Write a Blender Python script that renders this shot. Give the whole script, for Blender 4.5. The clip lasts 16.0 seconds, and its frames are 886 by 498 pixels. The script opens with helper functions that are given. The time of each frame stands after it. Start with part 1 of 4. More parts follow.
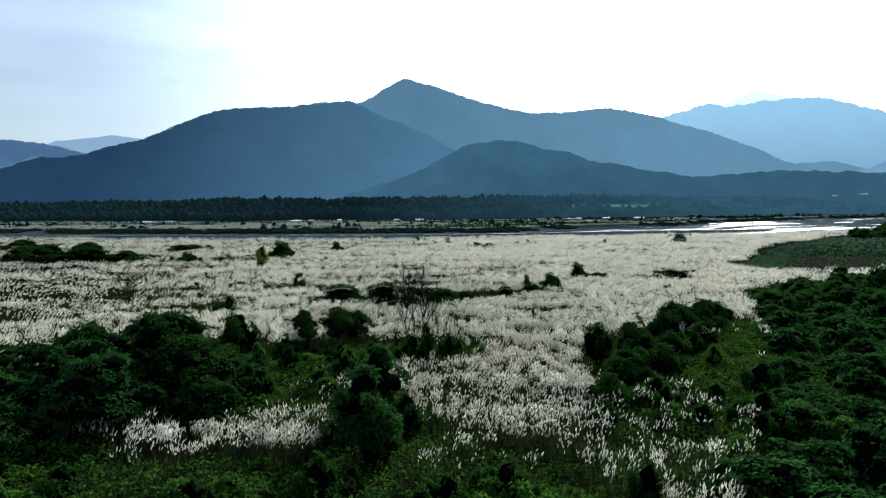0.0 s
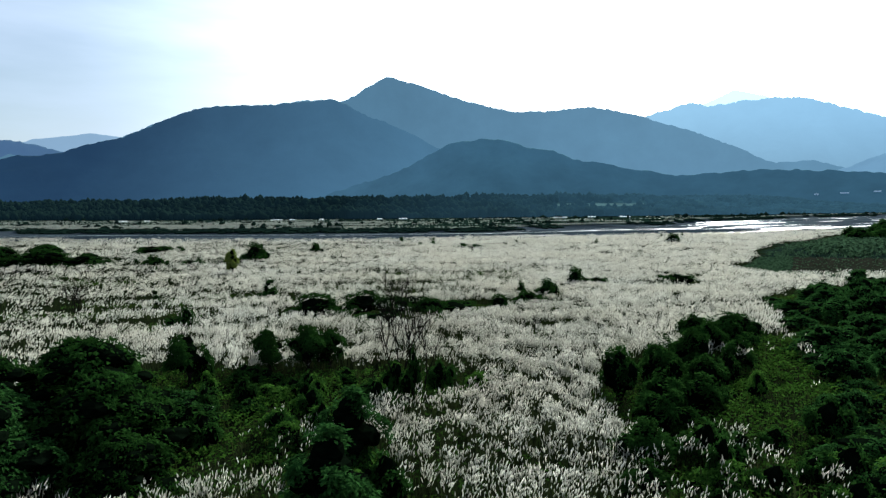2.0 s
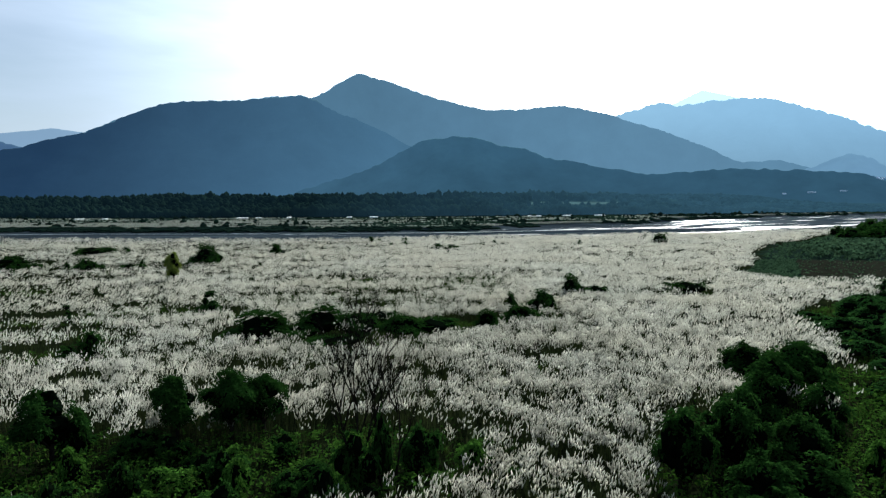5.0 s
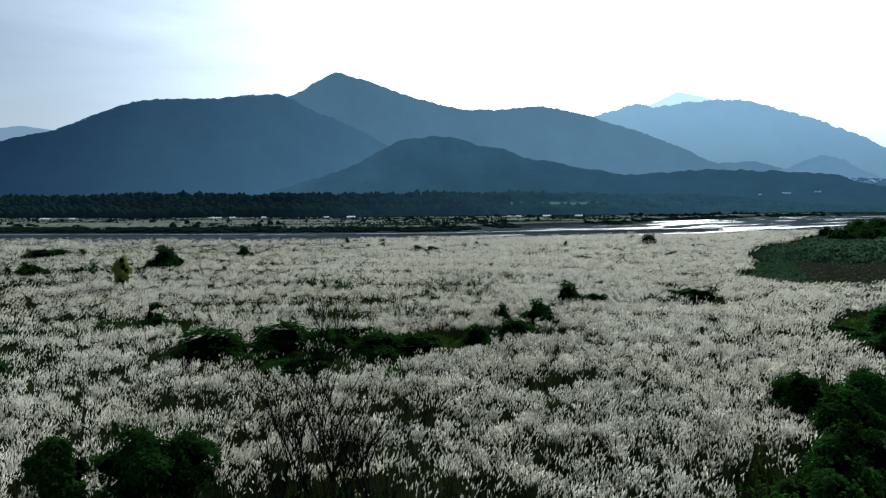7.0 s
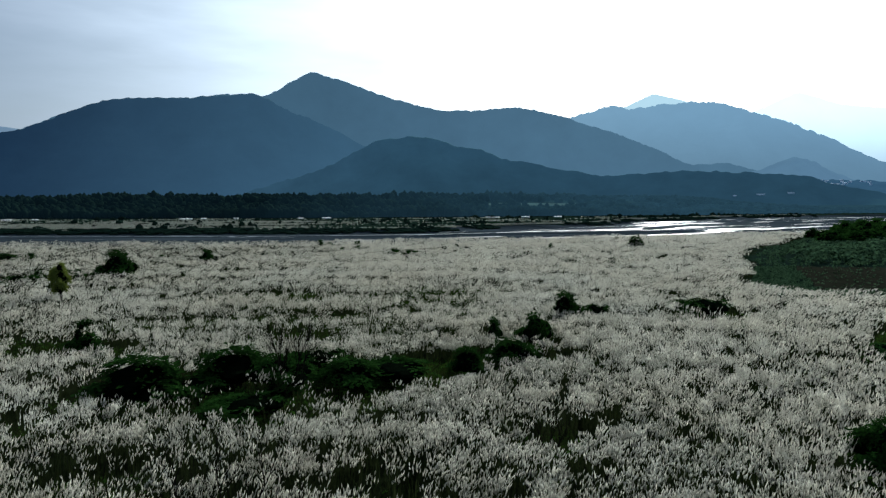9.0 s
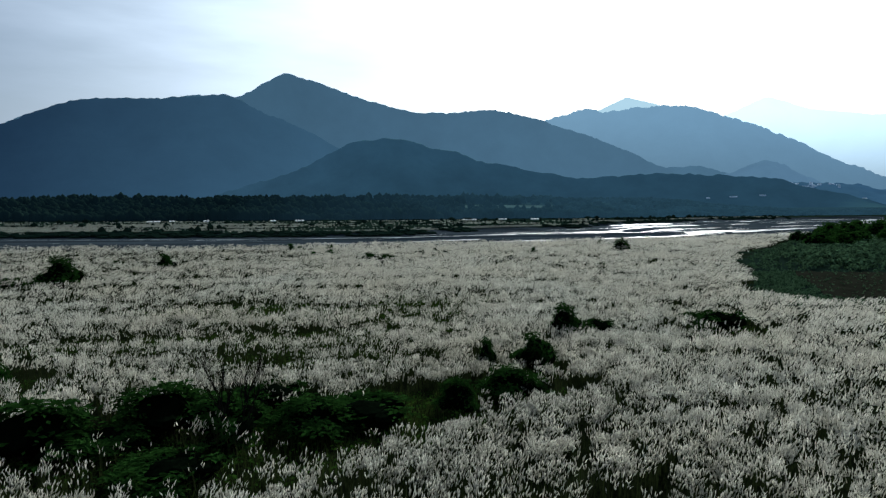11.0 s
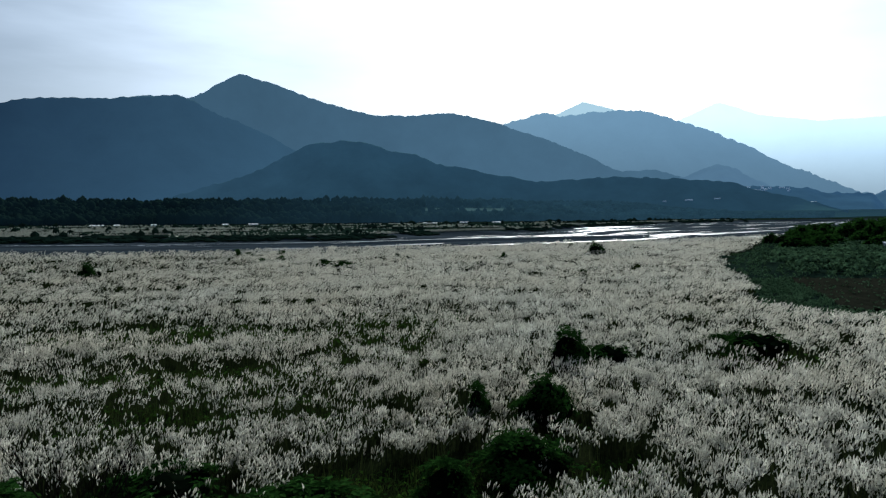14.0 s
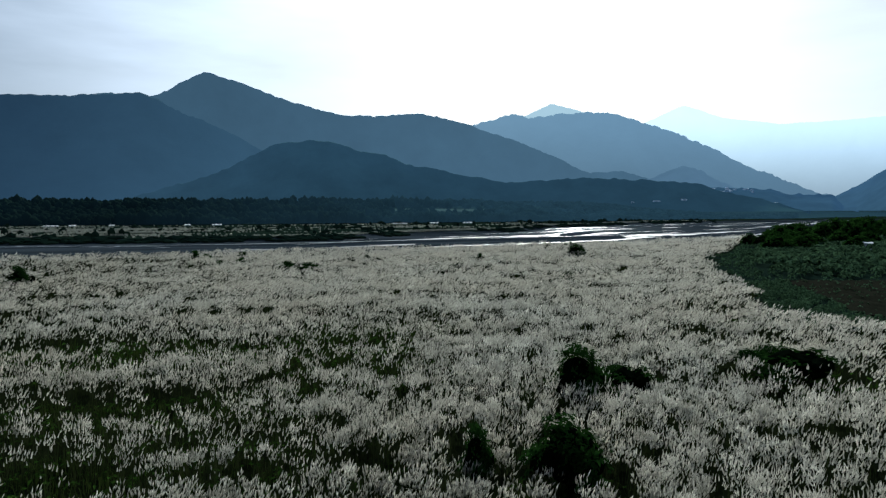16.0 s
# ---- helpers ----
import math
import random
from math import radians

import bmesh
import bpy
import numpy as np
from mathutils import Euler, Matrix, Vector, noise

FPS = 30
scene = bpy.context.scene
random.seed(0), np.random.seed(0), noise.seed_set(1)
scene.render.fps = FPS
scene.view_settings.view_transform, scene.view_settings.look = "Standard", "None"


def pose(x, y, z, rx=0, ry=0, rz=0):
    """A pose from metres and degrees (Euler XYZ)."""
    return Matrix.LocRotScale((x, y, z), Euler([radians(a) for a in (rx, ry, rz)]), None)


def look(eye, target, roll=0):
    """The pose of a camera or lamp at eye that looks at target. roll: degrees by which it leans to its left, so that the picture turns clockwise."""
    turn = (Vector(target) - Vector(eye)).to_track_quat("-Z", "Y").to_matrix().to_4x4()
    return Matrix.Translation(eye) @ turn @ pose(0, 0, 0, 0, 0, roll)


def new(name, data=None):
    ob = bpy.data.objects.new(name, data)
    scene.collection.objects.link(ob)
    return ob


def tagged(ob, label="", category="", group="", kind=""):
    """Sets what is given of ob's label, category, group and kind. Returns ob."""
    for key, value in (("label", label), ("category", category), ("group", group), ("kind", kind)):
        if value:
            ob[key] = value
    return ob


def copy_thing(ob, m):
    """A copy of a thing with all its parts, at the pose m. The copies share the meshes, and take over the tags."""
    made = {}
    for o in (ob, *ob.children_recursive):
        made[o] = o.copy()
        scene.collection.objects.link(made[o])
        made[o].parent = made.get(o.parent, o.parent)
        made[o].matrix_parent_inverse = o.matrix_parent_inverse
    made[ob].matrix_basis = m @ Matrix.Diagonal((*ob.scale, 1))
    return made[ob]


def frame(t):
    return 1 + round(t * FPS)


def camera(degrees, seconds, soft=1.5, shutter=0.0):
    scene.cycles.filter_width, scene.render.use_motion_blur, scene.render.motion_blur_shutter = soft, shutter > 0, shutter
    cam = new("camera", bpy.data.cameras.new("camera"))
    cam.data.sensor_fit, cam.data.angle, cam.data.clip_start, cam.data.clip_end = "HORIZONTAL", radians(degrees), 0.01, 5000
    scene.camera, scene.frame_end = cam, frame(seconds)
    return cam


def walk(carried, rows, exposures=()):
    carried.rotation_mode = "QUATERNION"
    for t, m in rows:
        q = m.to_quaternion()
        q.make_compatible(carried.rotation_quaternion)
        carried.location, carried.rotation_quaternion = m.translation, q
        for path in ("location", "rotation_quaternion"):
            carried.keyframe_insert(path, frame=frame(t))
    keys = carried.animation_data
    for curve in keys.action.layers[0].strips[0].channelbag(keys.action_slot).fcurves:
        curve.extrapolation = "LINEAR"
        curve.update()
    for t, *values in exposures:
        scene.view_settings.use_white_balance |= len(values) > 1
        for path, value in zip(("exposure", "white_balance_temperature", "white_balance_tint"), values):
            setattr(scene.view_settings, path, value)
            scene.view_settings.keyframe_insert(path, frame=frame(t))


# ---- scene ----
cam = camera(66.7, 16.0, soft=1.3)
PATH = [
    (0.0, (3.486, -0.034, 15.813), (2.930, 49.863, 12.642), -0.57),
    (0.5, (3.328, 2.750, 15.852), (3.047, 52.647, 12.654), -0.60),
    (1.0, (3.183, 5.589, 15.873), (3.201, 55.485, 12.656), -0.62),
    (1.5, (3.052, 8.472, 15.878), (3.382, 58.366, 12.643), -0.62),
    (2.0, (2.938, 11.388, 15.870), (3.589, 61.278, 12.612), -0.61),
    (2.5, (2.841, 14.329, 15.850), (3.821, 64.211, 12.565), -0.59),
    (3.0, (2.762, 17.286, 15.822), (4.079, 67.158, 12.507), -0.57),
    (3.5, (2.701, 20.252, 15.786), (4.366, 70.112, 12.442), -0.54),
    (4.0, (2.659, 23.221, 15.744), (4.683, 73.066, 12.374), -0.51),
    (4.5, (2.636, 26.187, 15.699), (5.030, 76.014, 12.306), -0.48),
    (5.0, (2.632, 29.145, 15.650), (5.407, 78.952, 12.240), -0.44),
    (5.5, (2.646, 32.093, 15.600), (5.813, 81.875, 12.179), -0.41),
    (6.0, (2.679, 35.026, 15.548), (6.246, 84.781, 12.122), -0.38),
    (6.5, (2.729, 37.943, 15.497), (6.704, 87.666, 12.070), -0.36),
    (7.0, (2.798, 40.841, 15.445), (7.186, 90.530, 12.024), -0.33),
    (7.5, (2.883, 43.719, 15.394), (7.690, 93.371, 11.983), -0.31),
    (8.0, (2.985, 46.577, 15.344), (8.215, 96.187, 11.948), -0.30),
    (8.5, (3.104, 49.416, 15.294), (8.762, 98.980, 11.919), -0.29),
    (9.0, (3.238, 52.234, 15.244), (9.330, 101.748, 11.896), -0.28),
    (9.5, (3.389, 55.033, 15.193), (9.921, 104.494, 11.879), -0.28),
    (10.0, (3.555, 57.815, 15.142), (10.535, 107.217, 11.867), -0.28),
    (10.5, (3.736, 60.581, 15.088), (11.174, 109.919, 11.860), -0.29),
    (11.0, (3.933, 63.333, 15.031), (11.839, 112.602, 11.854), -0.29),
    (11.5, (4.146, 66.073, 14.970), (12.530, 115.266, 11.847), -0.30),
    (12.0, (4.376, 68.803, 14.903), (13.248, 117.914, 11.834), -0.31),
    (12.5, (4.623, 71.527, 14.828), (13.993, 120.548, 11.809), -0.32),
    (13.0, (4.888, 74.247, 14.744), (14.763, 123.171, 11.766), -0.33),
    (13.5, (5.174, 76.965, 14.648), (15.560, 125.786, 11.698), -0.33),
    (14.0, (5.480, 79.686, 14.538), (16.383, 128.394, 11.602), -0.33),
    (14.5, (5.810, 82.411, 14.412), (17.236, 130.999, 11.476), -0.33),
    (15.0, (6.166, 85.143, 14.267), (18.128, 133.602, 11.326), -0.31),
    (15.5, (6.551, 87.886, 14.099), (19.074, 136.204, 11.168), -0.29),
    (16.0, (6.968, 90.643, 13.907), (20.101, 138.801, 11.033), -0.25),
]
walk(cam, [(t, look(eye, target, roll)) for t, eye, target, roll in PATH],
     [(0.0, 0.54, 6000, 3), (4.0, 0.44, 6000, 3), (7.0, 0.08, 5950, 3), (9.0, -0.27, 5900, 3), (12.5, -0.38, 5850, 4), (16.0, -0.52, 5850, 4)])

# ---- world, sun ----
SUN_AZ, SUN_EL = 25.0, 28.0
world = bpy.data.worlds.new("sky")
scene.world = world
world.use_nodes = True
wn = world.node_tree.nodes
wl = world.node_tree.links
sky = wn.new("ShaderNodeTexSky")
sky.sky_type = "NISHITA"
sky.sun_disc = False
sky.sun_elevation = radians(SUN_EL)
sky.sun_rotation = radians(SUN_AZ)
sky.altitude = 100
sky.air_density = 1.0
sky.dust_density = 2.2
sky.ozone_density = 1.5
wn["Background"].inputs["Strength"].default_value = 0.085
# thin high cloud over the blue
coords = wn.new("ShaderNodeTexCoord")
stretch = wn.new("ShaderNodeMapping")
stretch.inputs["Scale"].default_value = (1.0, 1.0, 5.0)
stretch.inputs["Rotation"].default_value = (0.0, radians(24), 0.0)
cirrus = wn.new("ShaderNodeTexNoise")
cirrus.inputs["Scale"].default_value = 2.2
cirrus.inputs["Detail"].default_value = 5
cirrus.inputs["Roughness"].default_value = 0.55
veil = wn.new("ShaderNodeMapRange")
veil.inputs["From Min"].default_value = 0.35
veil.inputs["From Max"].default_value = 0.75
veil.inputs["To Min"].default_value = 0.30
veil.inputs["To Max"].default_value = 0.85
cloud = wn.new("ShaderNodeMix")
cloud.data_type = "RGBA"
cloud.blend_type = "MIX"
cloud.inputs["B"].default_value = (6.2, 7.0, 8.6, 1)
wl.new(coords.outputs["Generated"], stretch.inputs["Vector"])
wl.new(stretch.outputs["Vector"], cirrus.inputs["Vector"])
wl.new(cirrus.outputs["Fac"], veil.inputs["Value"])
wl.new(veil.outputs["Result"], cloud.inputs["Factor"])
wl.new(sky.outputs["Color"], cloud.inputs["A"])
# white glare of thin cloud round the sun
toward = wn.new("ShaderNodeVectorMath")
toward.operation = "DOT_PRODUCT"
toward.inputs[1].default_value = (math.sin(radians(SUN_AZ)) * math.cos(radians(SUN_EL)), math.cos(radians(SUN_AZ)) * math.cos(radians(SUN_EL)), math.sin(radians(SUN_EL)))
glare = wn.new("ShaderNodeMapRange")
glare.interpolation_type = "SMOOTHSTEP"
glare.inputs["From Min"].default_value = 0.58
glare.inputs["From Max"].default_value = 0.98
glare.inputs["To Max"].default_value = 1.0
white = wn.new("ShaderNodeMix")
white.data_type = "RGBA"
white.blend_type = "ADD"
white.clamp_factor = False
white.inputs["B"].default_value = (9.0, 9.8, 10.6, 1)
wl.new(coords.outputs["Generated"], toward.inputs[0])
wl.new(toward.outputs["Value"], glare.inputs["Value"])
streaks = wn.new("ShaderNodeMapRange")
streaks.inputs["From Min"].default_value = 0.3
streaks.inputs["From Max"].default_value = 0.7
streaks.inputs["To Min"].default_value = 0.45
streaks.inputs["To Max"].default_value = 1.35
broken = wn.new("ShaderNodeMath")
broken.operation = "MULTIPLY"
wl.new(cirrus.outputs["Fac"], streaks.inputs["Value"])
wl.new(glare.outputs["Result"], broken.inputs[0])
wl.new(streaks.outputs["Result"], broken.inputs[1])
wl.new(broken.outputs["Value"], white.inputs["Factor"])
wl.new(cloud.outputs["Result"], white.inputs["A"])
wl.new(white.outputs["Result"], wn["Background"].inputs["Color"])

sun = new("sun", bpy.data.lights.new("sun", "SUN"))
sun.data.energy = 8.5
sun.data.angle = radians(0.6)
sun.data.color = (1.0, 0.95, 0.87)
sa, se = radians(SUN_AZ), radians(SUN_EL)
sun.matrix_world = look((100 * math.sin(sa) * math.cos(se), 100 * math.cos(sa) * math.cos(se), 100 * math.sin(se)), (0, 0, 0))


# ---- materials ----
def material(name, low, high, scale=1.0, rough=0.85, glow=0.0, leaf=0.0, island=0.0, bump=0.0, fine=0.0, spec=0.0, metal=0.0, stretch_by=None, drift=None):
    """Two base colours mixed by noise at two scales, with relief. glow: how much of the tone is emitted, as painted
    haze. leaf: how much light passes through. island: how far single pieces differ. drift: a second tint that comes and
    goes over tens of metres.
    """
    m = bpy.data.materials.new(name)
    m.use_nodes = True
    nodes, links = m.node_tree.nodes, m.node_tree.links
    bsdf = nodes["Principled BSDF"]
    out = nodes["Material Output"]
    geo = nodes.new("ShaderNodeNewGeometry")
    where = geo.outputs["Position"]
    if stretch_by:
        mp = nodes.new("ShaderNodeMapping")
        mp.inputs["Scale"].default_value = stretch_by
        links.new(where, mp.inputs["Vector"])
        where = mp.outputs["Vector"]
    big = nodes.new("ShaderNodeTexNoise")
    big.inputs["Scale"].default_value = scale
    big.inputs["Detail"].default_value = 6
    big.inputs["Roughness"].default_value = 0.62
    links.new(where, big.inputs["Vector"])
    contrast = nodes.new("ShaderNodeMapRange")
    contrast.inputs["From Min"].default_value = 0.32
    contrast.inputs["From Max"].default_value = 0.68
    links.new(big.outputs["Fac"], contrast.inputs["Value"])
    value = contrast.outputs["Result"]
    if fine:
        small = nodes.new("ShaderNodeTexNoise")
        small.inputs["Scale"].default_value = fine
        small.inputs["Detail"].default_value = 4
        links.new(where, small.inputs["Vector"])
        avg = nodes.new("ShaderNodeMix")
        avg.inputs["Factor"].default_value = 0.5
        links.new(value, avg.inputs["A"])
        links.new(small.outputs["Fac"], avg.inputs["B"])
        value = avg.outputs["Result"]
    if island:
        spread = nodes.new("ShaderNodeMix")
        spread.inputs["Factor"].default_value = island
        links.new(value, spread.inputs["A"])
        links.new(geo.outputs["Random Per Island"], spread.inputs["B"])
        value = spread.outputs["Result"]
    mix = nodes.new("ShaderNodeMix")
    mix.data_type = "RGBA"
    mix.inputs["A"].default_value = (*low, 1)
    mix.inputs["B"].default_value = (*high, 1)
    links.new(value, mix.inputs["Factor"])
    tone = mix.outputs["Result"]
    if drift:
        wide = nodes.new("ShaderNodeTexNoise")
        wide.inputs["Scale"].default_value = 0.045
        wide.inputs["Detail"].default_value = 5
        wide.inputs["Roughness"].default_value = 0.6
        links.new(geo.outputs["Position"], wide.inputs["Vector"])
        share = nodes.new("ShaderNodeMapRange")
        share.inputs["From Min"].default_value = 0.30
        share.inputs["From Max"].default_value = 0.75
        links.new(wide.outputs["Fac"], share.inputs["Value"])
        tint = nodes.new("ShaderNodeMix")
        tint.data_type = "RGBA"
        tint.blend_type = "MULTIPLY"
        tint.inputs["B"].default_value = (*drift, 1)
        links.new(share.outputs["Result"], tint.inputs["Factor"])
        links.new(tone, tint.inputs["A"])
        tone = tint.outputs["Result"]
    links.new(tone, bsdf.inputs["Base Color"])
    bsdf.inputs["Roughness"].default_value = rough
    bsdf.inputs["Specular IOR Level"].default_value = spec
    bsdf.inputs["Metallic"].default_value = metal
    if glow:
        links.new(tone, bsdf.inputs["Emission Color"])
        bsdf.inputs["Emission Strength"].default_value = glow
    if bump:
        relief = nodes.new("ShaderNodeBump")
        relief.inputs["Strength"].default_value = 0.8
        relief.inputs["Distance"].default_value = bump
        links.new(value, relief.inputs["Height"])
        links.new(relief.outputs["Normal"], bsdf.inputs["Normal"])
    if leaf:
        thin = nodes.new("ShaderNodeBsdfTranslucent")
        links.new(tone, thin.inputs["Color"])
        both = nodes.new("ShaderNodeMixShader")
        both.inputs["Fac"].default_value = leaf
        links.new(bsdf.outputs["BSDF"], both.inputs[1])
        links.new(thin.outputs["BSDF"], both.inputs[2])
        links.new(both.outputs["Shader"], out.inputs["Surface"])
    return m


M_PLUME = material("plume_silk", (0.262, 0.262, 0.222), (0.885, 0.888, 0.832), 0.6, 0.9, leaf=0.78, island=0.45, spec=0.0, drift=(1.0, 0.965, 0.925))
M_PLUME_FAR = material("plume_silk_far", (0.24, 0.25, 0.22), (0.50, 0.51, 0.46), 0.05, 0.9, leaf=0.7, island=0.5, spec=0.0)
M_BLADE = material("grass_blade", (0.004, 0.008, 0.003), (0.028, 0.037, 0.013), 0.10, 0.8, leaf=0.3, spec=0.0, island=0.5)
M_GRASS = material("dark_grass", (0.003, 0.008, 0.002), (0.040, 0.062, 0.014), 0.6, 0.8, leaf=0.3, spec=0.0, island=0.5)
M_HERB = material("herb_leaf", (0.0010, 0.004, 0.0010), (0.053, 0.128, 0.018), 1.1, 0.7, leaf=0.3, spec=0.0, island=0.5)
M_LEAF = material("shrub_leaf", (0.0005, 0.0018, 0.0006), (0.025, 0.072, 0.014), 0.9, 0.6, leaf=0.35, island=0.45, spec=0.0)
M_LEAF_BIG = material("broad_leaf", (0.0006, 0.0026, 0.0010), (0.033, 0.096, 0.023), 0.9, 0.6, leaf=0.40, island=0.45, spec=0.0)
M_CREEPER = material("creeper_leaf", (0.003, 0.011, 0.003), (0.075, 0.180, 0.026), 1.2, 0.7, leaf=0.3, island=0.45)
M_LEAF_PALE = material("yellow_green_leaf", (0.06, 0.09, 0.016), (0.18, 0.22, 0.045), 0.5, 0.6, leaf=0.35, island=0.5)
# near-black lumps: the shade inside a crown put into the colour
M_CORE = material("crown_shade", (0.0006, 0.0012, 0.0006), (0.002, 0.004, 0.002), 1.5, 1.0)
M_CROP = material("crop_leaf", (0.0015, 0.007, 0.004), (0.090, 0.165, 0.085), 0.16, 0.5, leaf=0.2, island=0.85, spec=0.0)
M_BARK = material("bark", (0.005, 0.0045, 0.004), (0.018, 0.016, 0.013), 4.0, 0.9, bump=0.02, fine=20)
M_TWIG = material("dead_twig", (0.004, 0.004, 0.0035), (0.013, 0.011, 0.009), 3.0, 0.9, bump=0.005)
M_SOIL = material("field_soil", (0.002, 0.0035, 0.0015), (0.008, 0.011, 0.0045), 0.15, 0.95, bump=0.08, fine=3.0)
M_GRAVEL = material("river_gravel", (0.003, 0.006, 0.009), (0.036, 0.046, 0.055), 0.07, 0.9, bump=0.15, stretch_by=(0.10, 1.0, 1.0))
M_MEADOW = material("far_meadow", (0.003, 0.008, 0.007), (0.010, 0.018, 0.012), 0.02, 0.9, bump=0.3, fine=0.3)
M_DIRT = material("tilled_dirt", (0.006, 0.0075, 0.005), (0.016, 0.017, 0.012), 0.3, 0.95, bump=0.06, fine=4.0)
# scrub on the far bank, with a faint emission painted in for haze
M_SCRUB = material("far_scrub_glow", (0.0012, 0.0035, 0.0035), (0.006, 0.013, 0.009), 0.2, 0.9, island=0.4, glow=0.4)
M_WHITE = material("white_sheet", (0.70, 0.71, 0.72), (0.84, 0.84, 0.84), 0.6, 0.5)
# far village roofs, the blue of haze put into the base colour
M_ROOF = material("hazed_sheet_roof", (0.29, 0.36, 0.45), (0.38, 0.46, 0.56), 0.8, 0.6)
M_WALL = material("pale_wall", (0.30, 0.33, 0.37), (0.45, 0.48, 0.53), 0.8, 0.8)
# white walls and roofs on the far slopes, tinted blue as painted haze
M_SHEET = material("hazed_white_sheet", (0.66, 0.76, 0.88), (0.74, 0.84, 0.94), 0.6, 0.5)
M_GLASS = material("window_dark", (0.02, 0.025, 0.03), (0.05, 0.06, 0.07), 1.0, 0.2)


def water_material():
    m = bpy.data.materials.new("river_water")
    m.use_nodes = True
    nodes, links = m.node_tree.nodes, m.node_tree.links
    bsdf = nodes["Principled BSDF"]
    bsdf.inputs["Base Color"].default_value = (0.05, 0.06, 0.06, 1)
    bsdf.inputs["Roughness"].default_value = 0.32
    bsdf.inputs["Specular IOR Level"].default_value = 0.5
    geo = nodes.new("ShaderNodeNewGeometry")
    ripple = nodes.new("ShaderNodeTexNoise")
    ripple.inputs["Scale"].default_value = 0.8
    ripple.inputs["Detail"].default_value = 3
    relief = nodes.new("ShaderNodeBump")
    relief.inputs["Strength"].default_value = 0.5
    relief.inputs["Distance"].default_value = 0.15
    links.new(geo.outputs["Position"], ripple.inputs["Vector"])
    links.new(ripple.outputs["Fac"], relief.inputs["Height"])
    links.new(relief.outputs["Normal"], bsdf.inputs["Normal"])
    return m


M_WATER = water_material()


def haze_glow_material(name, left, right, x0, x1, foot=1.0, head=1.0, top=500.0, forest=(0.010, 0.018, 0.013), mottle=0.07, scale=0.004):
    """Forested slope with haze painted in as emission: dark leaves, and a glow that changes along the range and up it.
    """
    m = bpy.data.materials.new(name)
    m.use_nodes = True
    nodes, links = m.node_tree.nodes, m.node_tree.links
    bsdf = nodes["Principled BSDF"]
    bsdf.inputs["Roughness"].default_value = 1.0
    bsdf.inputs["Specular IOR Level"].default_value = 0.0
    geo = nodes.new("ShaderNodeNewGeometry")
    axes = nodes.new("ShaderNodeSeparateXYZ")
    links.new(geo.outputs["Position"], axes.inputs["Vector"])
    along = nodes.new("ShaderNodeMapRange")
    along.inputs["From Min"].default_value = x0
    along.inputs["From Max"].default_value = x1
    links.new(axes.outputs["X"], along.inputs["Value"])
    haze_glow = nodes.new("ShaderNodeMix")
    haze_glow.data_type = "RGBA"
    haze_glow.inputs["A"].default_value = (*left, 1)
    haze_glow.inputs["B"].default_value = (*right, 1)
    links.new(along.outputs["Result"], haze_glow.inputs["Factor"])
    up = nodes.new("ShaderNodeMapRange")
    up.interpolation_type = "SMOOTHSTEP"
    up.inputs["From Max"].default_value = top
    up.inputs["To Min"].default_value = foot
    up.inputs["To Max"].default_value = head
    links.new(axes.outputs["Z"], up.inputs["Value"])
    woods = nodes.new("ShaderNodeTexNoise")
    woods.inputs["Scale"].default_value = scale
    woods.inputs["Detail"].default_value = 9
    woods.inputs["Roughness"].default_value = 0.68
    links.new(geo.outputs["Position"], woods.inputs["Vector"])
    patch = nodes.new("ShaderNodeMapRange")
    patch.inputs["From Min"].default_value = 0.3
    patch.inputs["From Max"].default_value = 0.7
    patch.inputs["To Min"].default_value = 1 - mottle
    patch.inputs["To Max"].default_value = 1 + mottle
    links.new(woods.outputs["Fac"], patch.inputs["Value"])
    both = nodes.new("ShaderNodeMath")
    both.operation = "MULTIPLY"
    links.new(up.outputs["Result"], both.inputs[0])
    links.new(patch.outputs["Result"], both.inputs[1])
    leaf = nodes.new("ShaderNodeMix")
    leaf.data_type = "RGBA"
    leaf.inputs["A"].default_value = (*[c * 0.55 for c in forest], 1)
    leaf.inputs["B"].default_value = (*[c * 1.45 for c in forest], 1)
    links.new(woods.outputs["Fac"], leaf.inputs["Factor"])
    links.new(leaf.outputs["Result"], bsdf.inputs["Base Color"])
    links.new(haze_glow.outputs["Result"], bsdf.inputs["Emission Color"])
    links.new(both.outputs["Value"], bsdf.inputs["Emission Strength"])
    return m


# far ranges: haze painted as emission, paler with distance and towards the sun
M_RANGE_FRONT = haze_glow_material("haze_glow_slope_front", (0.043, 0.095, 0.158), (0.029, 0.070, 0.119), -350, 120, 0.86, 1.05, 190, (0.012, 0.026, 0.016), 0.13, 0.010)
M_RANGE_MAIN = haze_glow_material("haze_glow_slope_main", (0.069, 0.136, 0.208), (0.098, 0.185, 0.276), -250, 1150, 1.0, 1.0, 600)
M_RANGE_NEAR = haze_glow_material("haze_glow_slope_near", (0.0115, 0.029, 0.068), (0.056, 0.122, 0.198), -1350, -20, 1.02, 0.98, 450)
M_RANGE_RIGHT = haze_glow_material("hazy_range_right", (0.228, 0.370, 0.505), (0.210, 0.358, 0.515), 900, 2600, 0.70, 1.12, 600, mottle=0.04)
M_RANGE_PALE = haze_glow_material("hazy_range_pale", (0.86, 1.07, 1.22), (0.78, 1.00, 1.20), 2200, 3600, 0.55, 1.50, 640, mottle=0.03)
